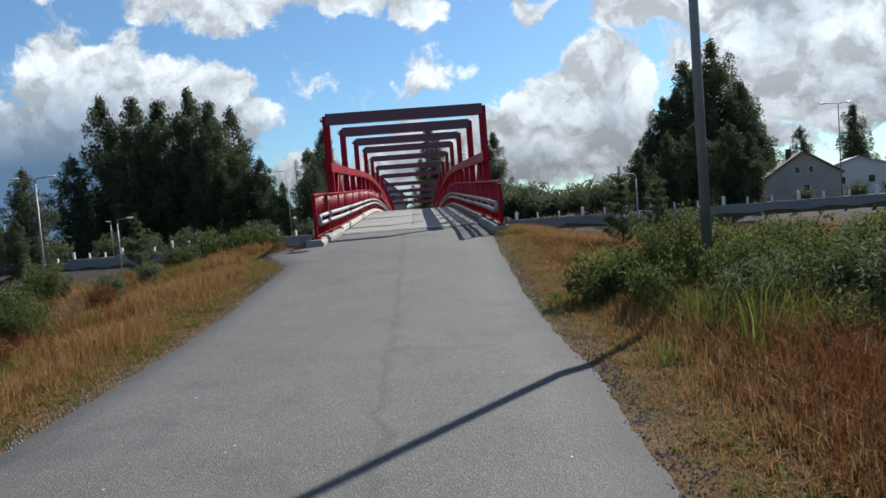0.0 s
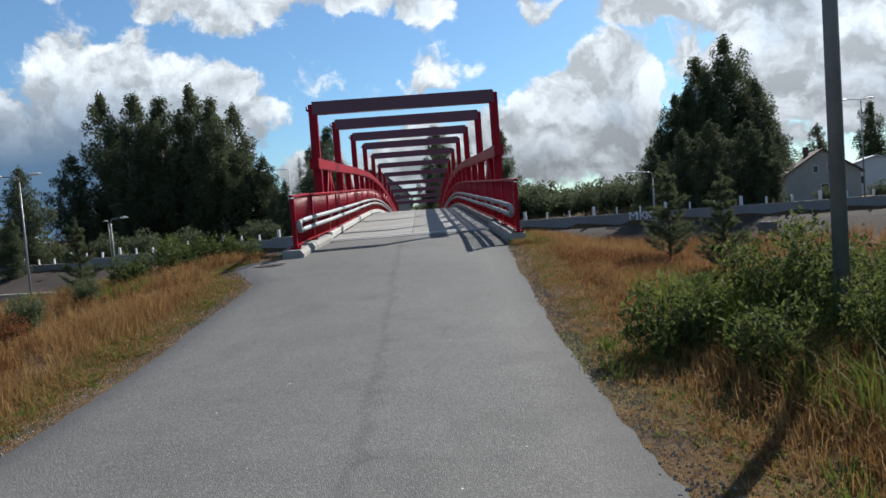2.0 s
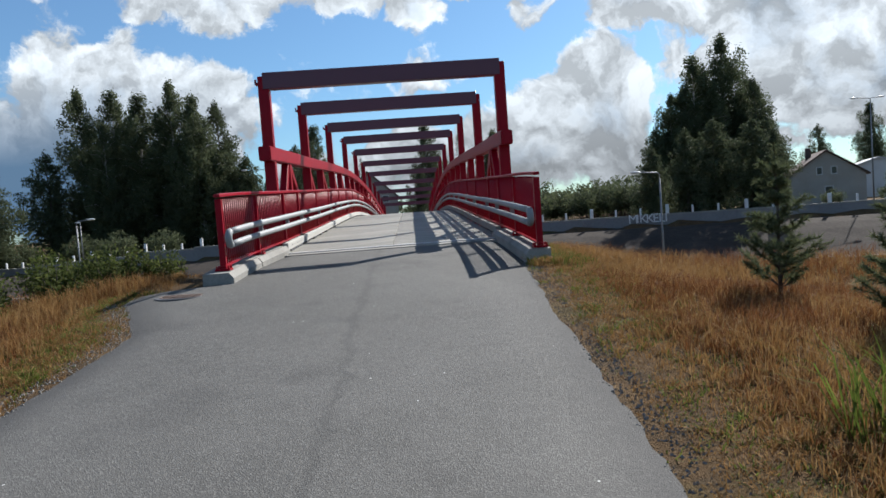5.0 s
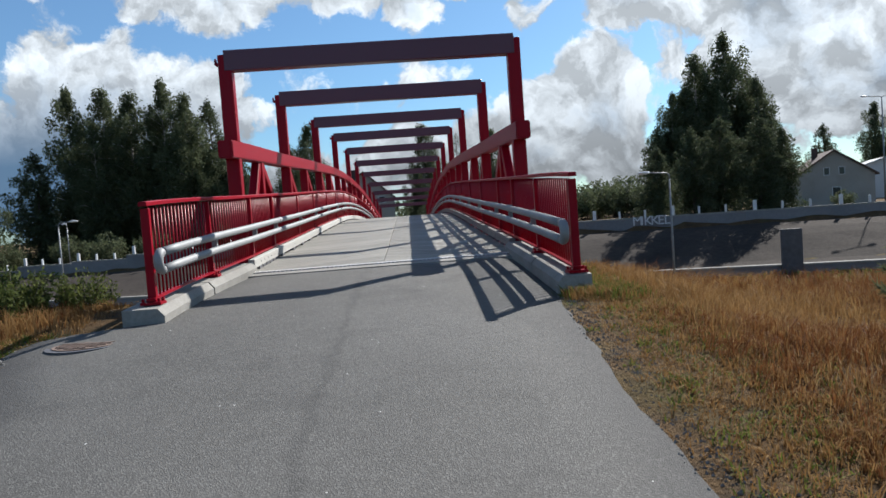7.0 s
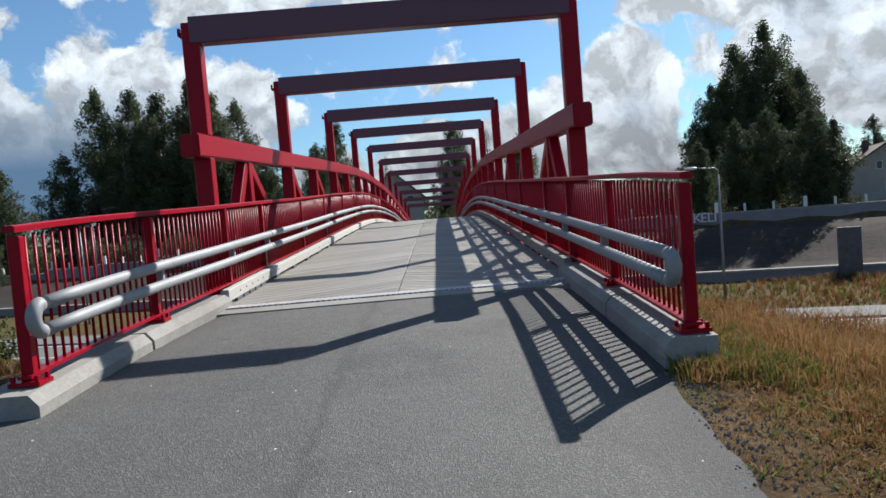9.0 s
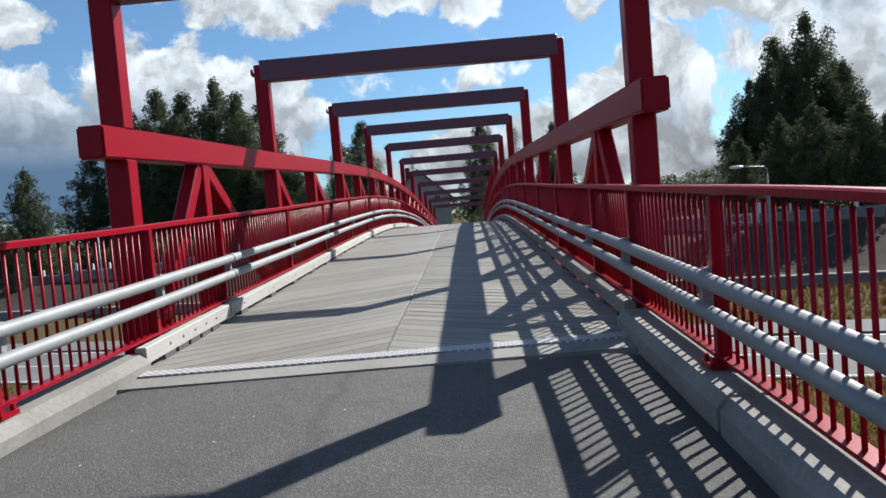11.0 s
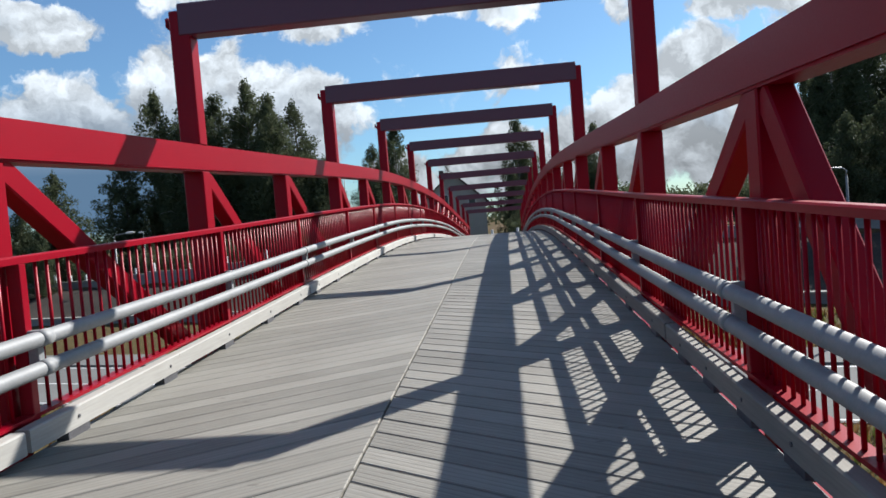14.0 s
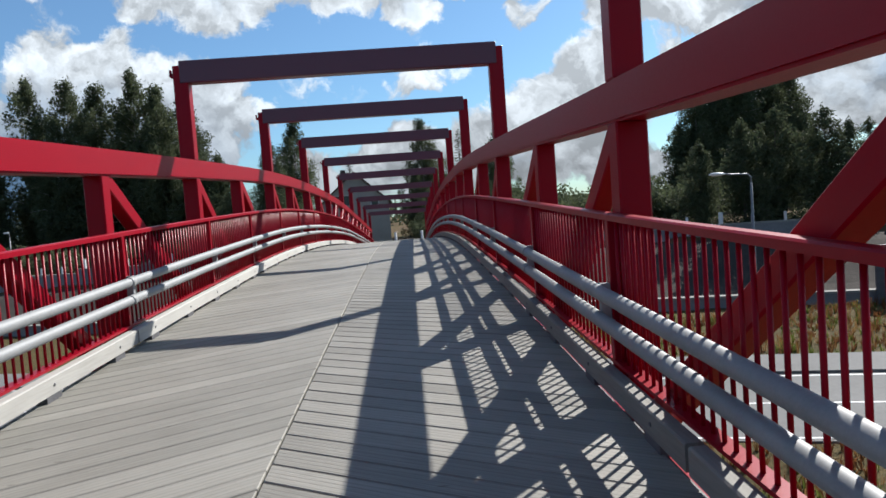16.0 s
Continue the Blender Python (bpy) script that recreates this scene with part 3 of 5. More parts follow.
def build_railing(sgn):
    rail = thing("railing", (rail_x(sgn, -4.3), -4.3, zc(-4.3) + 0.1), "red painted steel railing with upright bars along the deck", "railing", "bridge railings")
    ys = list(np.arange(-4.35, 61.4, 0.5))
    top = [(rail_x(sgn, y), y, zc(y) + 1.24 + 0.03 * ease(0, -4, y)) for y in ys]
    part("handrail", sweep(top, [(-0.045, -0.045), (0.045, -0.045), (0.045, -0.006), (0.032, 0.004), (-0.032, 0.004), (-0.045, -0.006)]), RED, rail, "worn red handrail")
    low = [(rail_x(sgn, y), y, zc(y) + 0.22) for y in ys]
    part("bottom_rail", sweep(low, [(-0.05, -0.012), (0.05, -0.012), (0.05, 0.012), (-0.05, 0.012)]), RED, rail)
    posts = [-4.28, -2.17] + sorted(PORTALS + MIDS)
    for y in posts:
        x, z = rail_x(sgn, y), zc(y)
        bm = boxed(x - 0.045, x + 0.045, y - 0.035, y + 0.035, z + 0.1, z + 1.196, bevel=0.006)
        if y < 0:
            box(bm, x - 0.11, x + 0.11, y - 0.09, y + 0.09, z + 0.155, z + 0.185)
            for u in (-0.085, 0.085):
                for w in (-0.065, 0.065):
                    box(bm, x + u - 0.013, x + u + 0.013, y + w - 0.013, y + w + 0.013, z + 0.18, z + 0.225)
        part("post", bm, RED, rail)
    step = 0.118
    b = bmesh.new()
    tube([(0, 0, 0.2), (0, 0, 1.2)], 0.0125, 8, b, True)
    me = mesh_of("baluster", b, RED)
    rest = bmesh.new()
    y, n = -4.17, 0
    while y < 61.2:
        if min(abs(y - p) for p in posts) > 0.06:
            x, z = rail_x(sgn, y), zc(y)
            if n < 240:
                ob = part("baluster", me, RED, rail)
                ob.location = Vector((x, y, z)) - Vector(rail.location)
            else:
                box(rest, x - 0.01, x + 0.01, y - 0.01, y + 0.01, z + 0.2, z + 1.2)
            n += 1
        y += step
    tagged(part("far_baluster", rest, RED, rail), kind="stuff")


for sgn in (-1, 1):
    build_railing(sgn)


def build_guard_pipe(sgn):
    ins = -sgn * 0.135
    gp = thing("guard_pipe", (rail_x(sgn, -4.3) + ins, -4.3, zc(-4.3) + 0.4), "galvanised double guard pipe bent round at its end", "guard rail", "guard pipes")
    hi, lo, r = 0.715, 0.525, 0.05
    ys = list(np.arange(-4.25, 61.2, 0.5))
    def pt(y, h):
        return (rail_x(sgn, y) + ins, y, zc(y) + h)
    bend = []
    mid = (hi + lo) / 2
    rad = (hi - lo) / 2
    for k in range(0, 13):
        a = math.pi / 2 + math.pi * k / 12
        bend.append((rail_x(sgn, -4.3) + ins, -4.3 + rad * math.cos(a), zc(-4.3) + mid + rad * math.sin(a)))
    part("upper_pipe", tube([pt(y, hi) for y in ys], r, 14), GALV, gp)
    part("lower_pipe", tube([pt(y, lo) for y in ys], r, 14), GALV, gp)
    part("end_bend", tube(bend, r + 0.002, 14), GALV, gp)
    for y in [-2.17] + sorted(PORTALS + MIDS):
        x, z = rail_x(sgn, y), zc(y)
        a, b = sorted((x - sgn * 0.046, x + ins - sgn * -0.02))
        part("bracket", boxed(a, b, y - 0.03, y + 0.03, z + lo - 0.05, z + hi + 0.05, bevel=0.004), GALV, gp)
    for y in np.arange(1.9, 61, 6.0):
        for h in (hi, lo):
            part("sleeve", tube([pt(y - 0.05, h), pt(y + 0.05, h)], r + 0.004, 14), GALV, gp)


for sgn in (-1, 1):
    build_guard_pipe(sgn)


def build_kerbs():
    for sgn in (-1, 1):
        # concrete footings of the approach, in two cast lengths
        for a, b, in ((-4.55 if sgn < 0 else -4.42, -2.75), (-2.7, -0.55 if sgn < 0 else -0.2)):
            ys = list(np.linspace(a, b, 4))
            if sgn < 0:
                pts = [(rail_x(-1, y), y, zc(y)) for y in ys]
                prof = [(-0.24, -0.5), (0.20, -0.5), (0.20, 0.07), (0.13, 0.15), (-0.24, 0.15)]
            else:
                pts = [(2.265, y, zc(y)) for y in ys]
                prof = [(-0.24, -0.5), (0.13, -0.5), (0.13, 0.15), (-0.18, 0.15), (-0.24, 0.08)]
            bm = sweep(pts, prof)
            solo("kerb_block", bm, CONCRETE, "rough cast concrete kerb footing under the railing", "kerb", "concrete kerb blocks")
        y = -0.56 if sgn < 0 else -0.15
        n = 0
        while y < 61:
            e = min(y + (6.3 if n else 2.22 if sgn < 0 else 3.75), 61.2)
            x = rail_x(sgn, 5) - sgn * 0.10
            # left-hand beams get the white timber colour, right-hand ones the darker grey
            kb = thing("kerb_beam", (x, y, zc(y) + 0.07), "weathered white timber kerb beam on blocks" if sgn < 0 else "grey timber kerb beam on blocks", "kerb", "timber kerb beams")
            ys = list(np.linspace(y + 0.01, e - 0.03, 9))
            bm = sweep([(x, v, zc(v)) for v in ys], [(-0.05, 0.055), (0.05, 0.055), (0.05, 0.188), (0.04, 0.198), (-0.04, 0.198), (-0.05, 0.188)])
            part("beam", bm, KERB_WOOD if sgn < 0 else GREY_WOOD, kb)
            for v in np.linspace(y + 0.5, e - 0.5, 5):
                part("block", boxed(x - 0.045, x + 0.045, v - 0.12, v + 0.12, zc(v) - 0.01, zc(v) + 0.058), DARK_STEEL, kb)
                part("bolt", tube([(x - sgn * 0.046, v, zc(v) + 0.125), (x - sgn * 0.056, v, zc(v) + 0.125)], 0.014, 6), DARK_STEEL, kb)
            y, n = e, n + 1


build_kerbs()


SKEW = 0.042            # the joint runs askew to the bridge


def build_joint():
    def band(v0, v1, x0, x1, up, deep):
        ring = [(x0, v0), (x1, v0), (x1, v1), (x0, v1)]
        V = [(x, v + SKEW * x, zc(v + SKEW * x) + up - d) for d in (0, deep) for x, v in ring]
        return raw("band", V, [(0, 1, 2, 3), (7, 6, 5, 4), (0, 4, 5, 1), (1, 5, 6, 2), (2, 6, 7, 3), (3, 7, 4, 0)], CONCRETE)
    solo("joint_slab", band(-1.02, -0.715, -2.28, 2.28, -0.004, 0.2), CONCRETE, "pale concrete strip at the end of the deck", "slab", kind="structure")
    for name, a, b in (("abutment", -3.6, -0.50), ("abutment_far", 61.9, 66.0)):
        solo(name, sweep([(0, y, zc(y) - 0.06) for y in np.linspace(a, b, 8)], [(-2.5, 0), (2.42, 0), (2.42, -6.6), (-2.5, -6.6)]), CONCRETE,
             "plain concrete abutment under the end of the bridge", "abutment", kind="structure")
    me = band(-0.71, -0.545, -2.17, 2.14, 0.012, 0.03)
    me.materials.clear()
    me.materials.append(CHECKER)
    solo("joint_plate", me, CHECKER, "worn checker plate over the expansion joint", "plate")


build_joint()


# ---- road below, far bank ----
UX = Vector((1, -0.27, 0)).normalized()
VX = Vector((0.27, 1, 0)).normalized()
FAR = Matrix((UX, VX, Vector((0, 0, 1)))).transposed().to_4x4()
FAR.translation = (25, 61, 0)


def build_far_side():
    def strip(name, v0, v1, z0, z1, mat, label, cat, u0=-260, u1=200):
        b = boxed(u0, u1, v0, v1, z0, z1)
        b.transform(FAR)
        return solo(name, b, mat, label, cat, kind="structure")
    strip("road", -41.5, -33.0, HOLLOW - 0.3, HOLLOW + 0.06, ROAD_FAR, "pale grey sunken road under the bridge", "road")
    strip("pavement", -32.9, -29.6, HOLLOW - 0.3, HOLLOW + 0.17, ROAD_FAR, "pale asphalt pavement beside the sunken road", "pavement")
    for v in (-41.2, -37.3, -33.3):
        strip("road_line", v - 0.06, v + 0.06, HOLLOW + 0.05, HOLLOW + 0.068, WHITE_PAINT, "painted white road line", "road line")
    strip("low_wall", -14.6, -14.1, HOLLOW - 0.5, HOLLOW + 0.75, WALL_CONCRETE, "low concrete wall at the foot of the bank", "wall", -170, 120)
    strip("low_wall_coping", -14.7, -14.0, HOLLOW + 0.75, HOLLOW + 0.9, CONCRETE, "pale coping on the low wall", "coping", -170, 120)
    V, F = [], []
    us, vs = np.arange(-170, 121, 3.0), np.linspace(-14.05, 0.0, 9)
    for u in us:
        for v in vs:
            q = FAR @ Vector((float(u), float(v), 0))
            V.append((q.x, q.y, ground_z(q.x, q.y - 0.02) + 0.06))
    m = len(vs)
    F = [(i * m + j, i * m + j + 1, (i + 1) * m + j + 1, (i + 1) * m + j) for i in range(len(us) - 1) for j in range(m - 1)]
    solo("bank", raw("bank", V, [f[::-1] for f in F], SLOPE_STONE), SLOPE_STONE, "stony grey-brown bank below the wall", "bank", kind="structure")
    # upper wall in stepped lengths
    u = -150.0
    while u < 110:
        top = -0.82 - 0.00 * u if u > -45 else -0.9 - 1.6 * ease(-45, -95, u)
        top += 0.45 * ease(-12, -26, u) - 0.45 * ease(-40, -48, u)
        top = round(top / 0.22) * 0.22
        b = boxed(u, u + 7.98, 0, 0.4, -4.6, top - 0.16)
        b.transform(FAR)
        wl = solo("retaining_wall", b, WALL_CONCRETE, "grey concrete retaining wall on top of the bank", "wall", kind="structure")
        b = boxed(u, u + 7.98, -0.05, 0.45, top - 0.16, top)
        b.transform(FAR)
        part("coping", b, CONCRETE, wl)
        for k, v in enumerate((1.0, 3.6, 6.2)):
            w = 0.10 if k else 0.17
            h = 0.75 if k else 1.0
            b = boxed(u + v - w, u + v + w, 0.05, 0.3, top, top + h, bevel=0.02)
            b.transform(FAR)
            solo("wall_post", b, WHITE_PAINT, "short pale concrete post on the retaining wall", "post", "wall posts")
        u += 8.0
    b = boxed(9.8, 11.4, -15.0, -14.72, -6.2, -2.2)
    b.transform(FAR)
    solo("drain_panel", b, DARK_STEEL, "tall dark grey panel standing against the bank", "panel")
    # sign letters on the wall
    x = -1.15
    for ch, w in zip("MIKKELI", (0.9, 0.35, 0.75, 0.75, 0.68, 0.66, 0.35)):
        cu = bpy.data.curves.new("letter", "FONT")
        cu.body, cu.size, cu.extrude = ch, 1.35, 0.05
        cu.align_x = "LEFT"
        cu.materials.append(WHITE_PAINT)
        ob = new("letter", cu)
        dg = bpy.context.evaluated_depsgraph_get()
        me = bpy.data.meshes.new_from_object(ob.evaluated_get(dg))
        bpy.data.objects.remove(ob)
        bpy.data.curves.remove(cu)
        me.materials.clear()
        me.materials.append(WHITE_PAINT)
        ob = solo("letter", me, WHITE_PAINT, "white metal capital letter %s on the wall" % ch, "letter", "wall sign letters")
        ob.matrix_world = FAR @ pose(x, -0.14, -1.72, 90, 0, 0)
        x += w * 0.93


build_far_side()


# ---- lamps ----
def street_lamp(x, y, z0, top, arms, mat=STEEL_POLE, label="tall grey steel street lamp with a bent arm"):
    lp = thing("street_lamp", (x, y, z0), label, "street lamp", "street lamps")
    part("pole", tube([(x, y, z0), (x, y, z0 + (top - z0) * 0.5), (x, y, top - 0.4)], [0.09, 0.075, 0.055], 10), mat, lp)
    for dx, dy in arms:
        d = Vector((dx, dy, 0))
        pts = [(x, y, top - 0.45), (x, y, top - 0.15), Vector((x, y, top)) + d * 0.12, Vector((x, y, top + 0.06)) + d * 0.8, Vector((x, y, top + 0.10)) + d]
        part("arm", tube(pts, 0.045, 8), mat, lp)
        c = Vector((x, y, top + 0.10)) + d * 1.25
        b = bmesh.new()
        bmesh.ops.create_uvsphere(b, u_segments=12, v_segments=8, radius=1)
        a = math.atan2(dy, dx)
        bmesh.ops.transform(b, matrix=Matrix.Translation(c) @ Matrix.Rotation(a, 4, "Z") @ Matrix.Diagonal((0.42, 0.17, 0.10, 1)), verts=b.verts)
        for f in b.faces:
            f.smooth = True
        hd = part("lamp_head", b, LAMP_GLASS, lp, "pale oval lamp head")


street_lamp(-27.9, 31.8, HOLLOW, 5.6, [(-1.3, 0.2), (1.0, -0.1)], label="tall grey street lamp with two arms")
street_lamp(-30.9, 52.7, HOLLOW, 2.6, [(1.1, 0.0)])
street_lamp(18.3, 35.3, HOLLOW, 2.75, [(-1.3, 0.2)])
street_lamp(37.5, 70.4, -1.6, 3.85, [(0.25, -0.3)])
street_lamp(-44.0, 82.0, -2.9, 3.0, [(-0.3, 0.1)])
street_lamp(-18.5, 84.0, -2.9, 8.6, [(-3.0, 0.4)])
street_lamp(52.0, 62.0, -1.6, 10.2, [(-1.5, 0.1), (1.0, 0.0)], label="tall grey street lamp with two arms")

PX, PY = 3.73, -13.26
lp = thing("lamp_pole", (PX, PY, ground_z(PX, PY)), "tall plain grey steel lamp pole beside the path", "lamp pole")
g = ground_z(PX, PY) - 0.1
part("pole", tube([(PX, PY, g), (PX, PY, g + 4.0), (PX, PY, g + 9.0)], [0.066, 0.056, 0.042], 16), STEEL_POLE, lp)


# ---- trees ----
def leaf_cloud(rng, centres, radii, count, size, flat=0.9, droop=0.0):
    """Small leaf blades scattered through lobes, denser towards their outsides; returns verts and faces."""
    lobes = np.array(centres)
    rad = np.array(radii)
    w = rad.prod(1) ** (2 / 3)
    pick = rng.choice(len(lobes), count, p=w / w.sum())
    d = rng.normal(size=(count, 3))
    d /= np.linalg.norm(d, axis=1)[:, None]
    r = rng.uniform(0.25, 1.0, count) ** 0.45
    r *= 1 + 0.34 * rng.normal(size=count) * (rng.uniform(size=count) < 0.45)
    c = lobes[pick] + d * r[:, None] * rad[pick]
    a = rng.normal(size=(count, 3))
    a[:, 2] = a[:, 2] * flat - droop
    a /= np.linalg.norm(a, axis=1)[:, None]
    b = np.cross(a, rng.normal(size=(count, 3)))
    b /= np.linalg.norm(b, axis=1)[:, None]
    s = size * rng.uniform(0.55, 1.35, count)[:, None]
    v = np.stack([c - a * s, c - b * s * 0.42 + a * s * 0.1, c + a * s, c + b * s * 0.42 + a * s * 0.1], 1).reshape(-1, 3)
    f = np.arange(count * 4).reshape(-1, 4)
    return v.tolist(), f.tolist()


def broad_tree(seed, height, width, leaves, leaf, mat, bark, label, birch=True, low=0.12):
    """A tapered trunk, rising limbs and a crown of leaf clumps with gaps, built at the origin."""
    rng = np.random.default_rng(seed)
    tr = thing("tree", (0, 0, 0), label, "tree", "trees by the bridge")
    lean = rng.normal(0, 0.02, 2)
    tips = [(lean[0] * z * height, lean[1] * z * height + 0.25 * math.sin(z * 6 + seed), z * height * 0.97) for z in np.linspace(0, 1, 9)]
    bm = tube(tips, [0.022 * height * (1 - z) ** 0.8 * 0.6 + 0.02 for z in np.linspace(0, 1, 9)], 8)
    cs, rs = [], []
    n = 58
    for k in range(n):
        f = low + (1 - low) * (k + rng.uniform(0, 1)) / n
        a = k * 2.4 + rng.uniform(-0.5, 0.5)
        girth = math.sin(math.pi * min(1, (f - low + 0.10) / (1.10 - low)) ** 0.75) ** 0.7
        reach = width * 0.5 * girth * rng.uniform(0.4, 1.15)
        z0 = height * (f - 0.05)
        base = Vector((lean[0] * z0, lean[1] * z0, z0))
        rise = height * rng.uniform(0.02, 0.10) if birch else height * rng.uniform(0.0, 0.06)
        tip = base + Vector((math.cos(a) * reach, math.sin(a) * reach, rise))
        mid = base.lerp(tip, 0.5) + Vector((0, 0, 0.12 * reach))
        tube([base, mid, tip], [0.05 * (1 - f) * height / 12 + 0.03, 0.03 * (1 - f) * height / 12 + 0.02, 0.012], 5, bm)
        size = (0.30 + 0.5 * rng.uniform()) * width * 0.20 * max(0.45, girth)
        cs.append(tuple(base.lerp(tip, 0.78)))
        rs.append((size, size, size * (1.7 if birch else 1.05)))
        cs.append(tuple(base.lerp(tip, 0.4) + Vector((0, 0, 0.03 * height * rng.uniform(-1, 1)))))
        rs.append((size * 0.9, size * 0.9, size * 1.5))
    cs.append((tips[-1][0], tips[-1][1], height * 0.955))
    rs.append((width * 0.045, width * 0.045, height * 0.06))
    part("trunk", bm, bark, tr)
    v, f = leaf_cloud(rng, cs, rs, leaves, leaf, 0.9, 0.5 if birch else 0.0)
    part("crown", raw("crown", v, f, mat), mat, tr)
    return tr


def conifer(seed, height, width, mat, label):
    rng = np.random.default_rng(seed)
    tr = thing("conifer", (0, 0, 0), label, "tree", "trees by the bridge")
    bm = tube([(0, 0, 0), (0, 0, height * 0.5), (0, 0, height)], [0.014 * height, 0.008 * height, 0.01], 8)
    V, F = [], []
    n = int(height * 9)
    for k in range(n):
        f = 0.12 + 0.86 * k / n
        a = k * 2.399 + rng.uniform(-0.3, 0.3)
        reach = width * 0.5 * (1 - f) ** 0.8 * rng.uniform(0.6, 1.1) + 0.15
        base = Vector((0, 0, height * f))
        tip = base + Vector((math.cos(a) * reach, math.sin(a) * reach, reach * rng.uniform(-0.25, 0.15)))
        tube([base, tip], [0.02, 0.006], 4, bm)
        m = 16
        for j in range(m):
            c = base.lerp(tip, 0.2 + 0.8 * j / m)
            for s in (-1, 1):
                d = Vector((-math.sin(a) * s + math.cos(a) * 0.7, math.cos(a) * s + math.sin(a) * 0.7, rng.uniform(-0.5, 0.2))).normalized() * float(0.16 + 0.22 * reach * (1 - 0.6 * j / m))
                o = Vector((0, 0, 0.10)).cross(d).normalized() * 0.07 + Vector((0, 0, rng.uniform(-0.05, 0.05)))
                i = len(V)
                V += [tuple(c - o), tuple(c + d), tuple(c + o)]
                F.append((i, i + 1, i + 2))
    part("trunk", bm, BARK, tr)
    part("crown", raw("crown", V, F, mat), mat, tr)
    return tr


def young_pine(seed, height, label):
    """A small pine with whorls of upswept branches and brushes of needles."""
    rng = np.random.default_rng(seed)
    tr = thing("young_pine", (0, 0, 0), label, "pine", "young pines")
    bm = tube([(0, 0, 0), (0.02, 0.01, height * 0.5), (0, 0, height)], [0.03, 0.02, 0.006], 7)
    V, F = [], []

    def brush(a, b, n, length):
        d = (b - a)
        for j in range(n):
            c = a + d * (j / n)
            q = Vector([float(q) for q in rng.normal(size=3)]).normalized()
            t = (q + d.normalized() * 0.9).normalized() * length * float(rng.uniform(0.7, 1.2))
            o = t.cross(Vector([float(q) for q in rng.normal(size=3)])).normalized() * 0.0055
            i = len(V)
            V.extend([tuple(c - o), tuple(c + o), tuple(c + t)])
            F.append((i, i + 1, i + 2))
    whorls = int(height / 0.25)
    for w in range(whorls):
        z = height * (0.1 + 0.82 * w / whorls)
        reach = 0.48 * height * (1 - 0.82 * w / whorls) ** 0.9 * 0.55
        for k in range(6):
            a = k * math.pi / 3 + w * 0.7 + rng.uniform(-0.3, 0.3)
            r = reach * rng.uniform(0.4, 1.1)
            base = Vector((0, 0, z + rng.uniform(-0.04, 0.04)))
            tip = base + Vector((math.cos(a) * r, math.sin(a) * r, r * rng.uniform(0.45, 0.95)))
            tube([base, tip], [0.010, 0.004], 4, bm)
            brush(base.lerp(tip, 0.25), tip, int(260 * r) + 40, 0.10)
            for s in (0.35, 0.55, 0.75):
                p = base.lerp(tip, s)
                e = p + Vector((math.cos(a + rng.choice((-0.8, 0.8))) * r * 0.4, math.sin(a + rng.choice((-0.8, 0.8))) * r * 0.4, r * 0.15))
                brush(p, e, int(120 * r) + 22, 0.09)
    brush(Vector((0, 0, height * 0.85)), Vector((0, 0, height)), 160, 0.09)
    part("trunk", bm, BARK, tr)
    part("foliage", raw("foliage", V, F, NEEDLE), NEEDLE, tr)
    return tr


def bush(seed, height, width, leaves, leaf, mat, label, group="roadside bushes", upright=0.6):
    rng = np.random.default_rng(seed)
    bs = thing("bush", (0, 0, 0), label, "bush", group)
    bm = bmesh.new()
    cs, rs = [], []
    for k in range(int(14 + 10 * width)):
        a, r = rng.uniform(0, 6.28), width * 0.5 * math.sqrt(rng.uniform())
        h = height * rng.uniform(0.55, 1.0) * (1 - 0.35 * (2 * r / width) ** 2)
        base = Vector((math.cos(a) * r * 0.35, math.sin(a) * r * 0.35, -0.05))
        tip = Vector((math.cos(a) * r, math.sin(a) * r, h))
        tube([base, base.lerp(tip, 0.5) + Vector((0, 0, 0.05)), tip], [0.010, 0.007, 0.003], 4, bm)
        for s in (0.45, 0.7, 0.95):
            cs.append(tuple(base.lerp(tip, s)))
            rs.append((width * 0.10 + 0.03, width * 0.10 + 0.03, height * 0.13))
    part("branchwork", bm, BARK, bs)
    v, f = leaf_cloud(rng, cs, rs, leaves, leaf, 1.0, -upright)
    part("foliage", raw("foliage", v, f, mat), mat, bs)
    return bs


def settle(ob, x, y, turn=0.0, size=1.0, z=None):
    """Moves a thing built at the origin to its place."""
    ob.matrix_basis = pose(x, y, ground_z(x, y) if z is None else z, 0, 0, turn) @ Matrix.Diagonal((size, size, size, 1))
    return ob


def again(ob, x, y, turn, size, z=None, tall=1.0):
    m = pose(x, y, ground_z(x, y) if z is None else z, 0, 0, turn) @ Matrix.Diagonal((size, size, size * tall, 1))
    c = copy_thing(ob, Matrix.Identity(4))
    c.matrix_basis = m
    return c


def west(x, y):
    """A place in the clump beyond the sunken road, on the bridge's left."""
    return -47.5 + 1.31 * (x + 41), 119 + 1.31 * (y - 87)


def east(x, y):
    """A place in the clump on the other side."""
    return 62.0 + 1.6 * (x - 39.8), 126 + 1.6 * (y - 71.5)


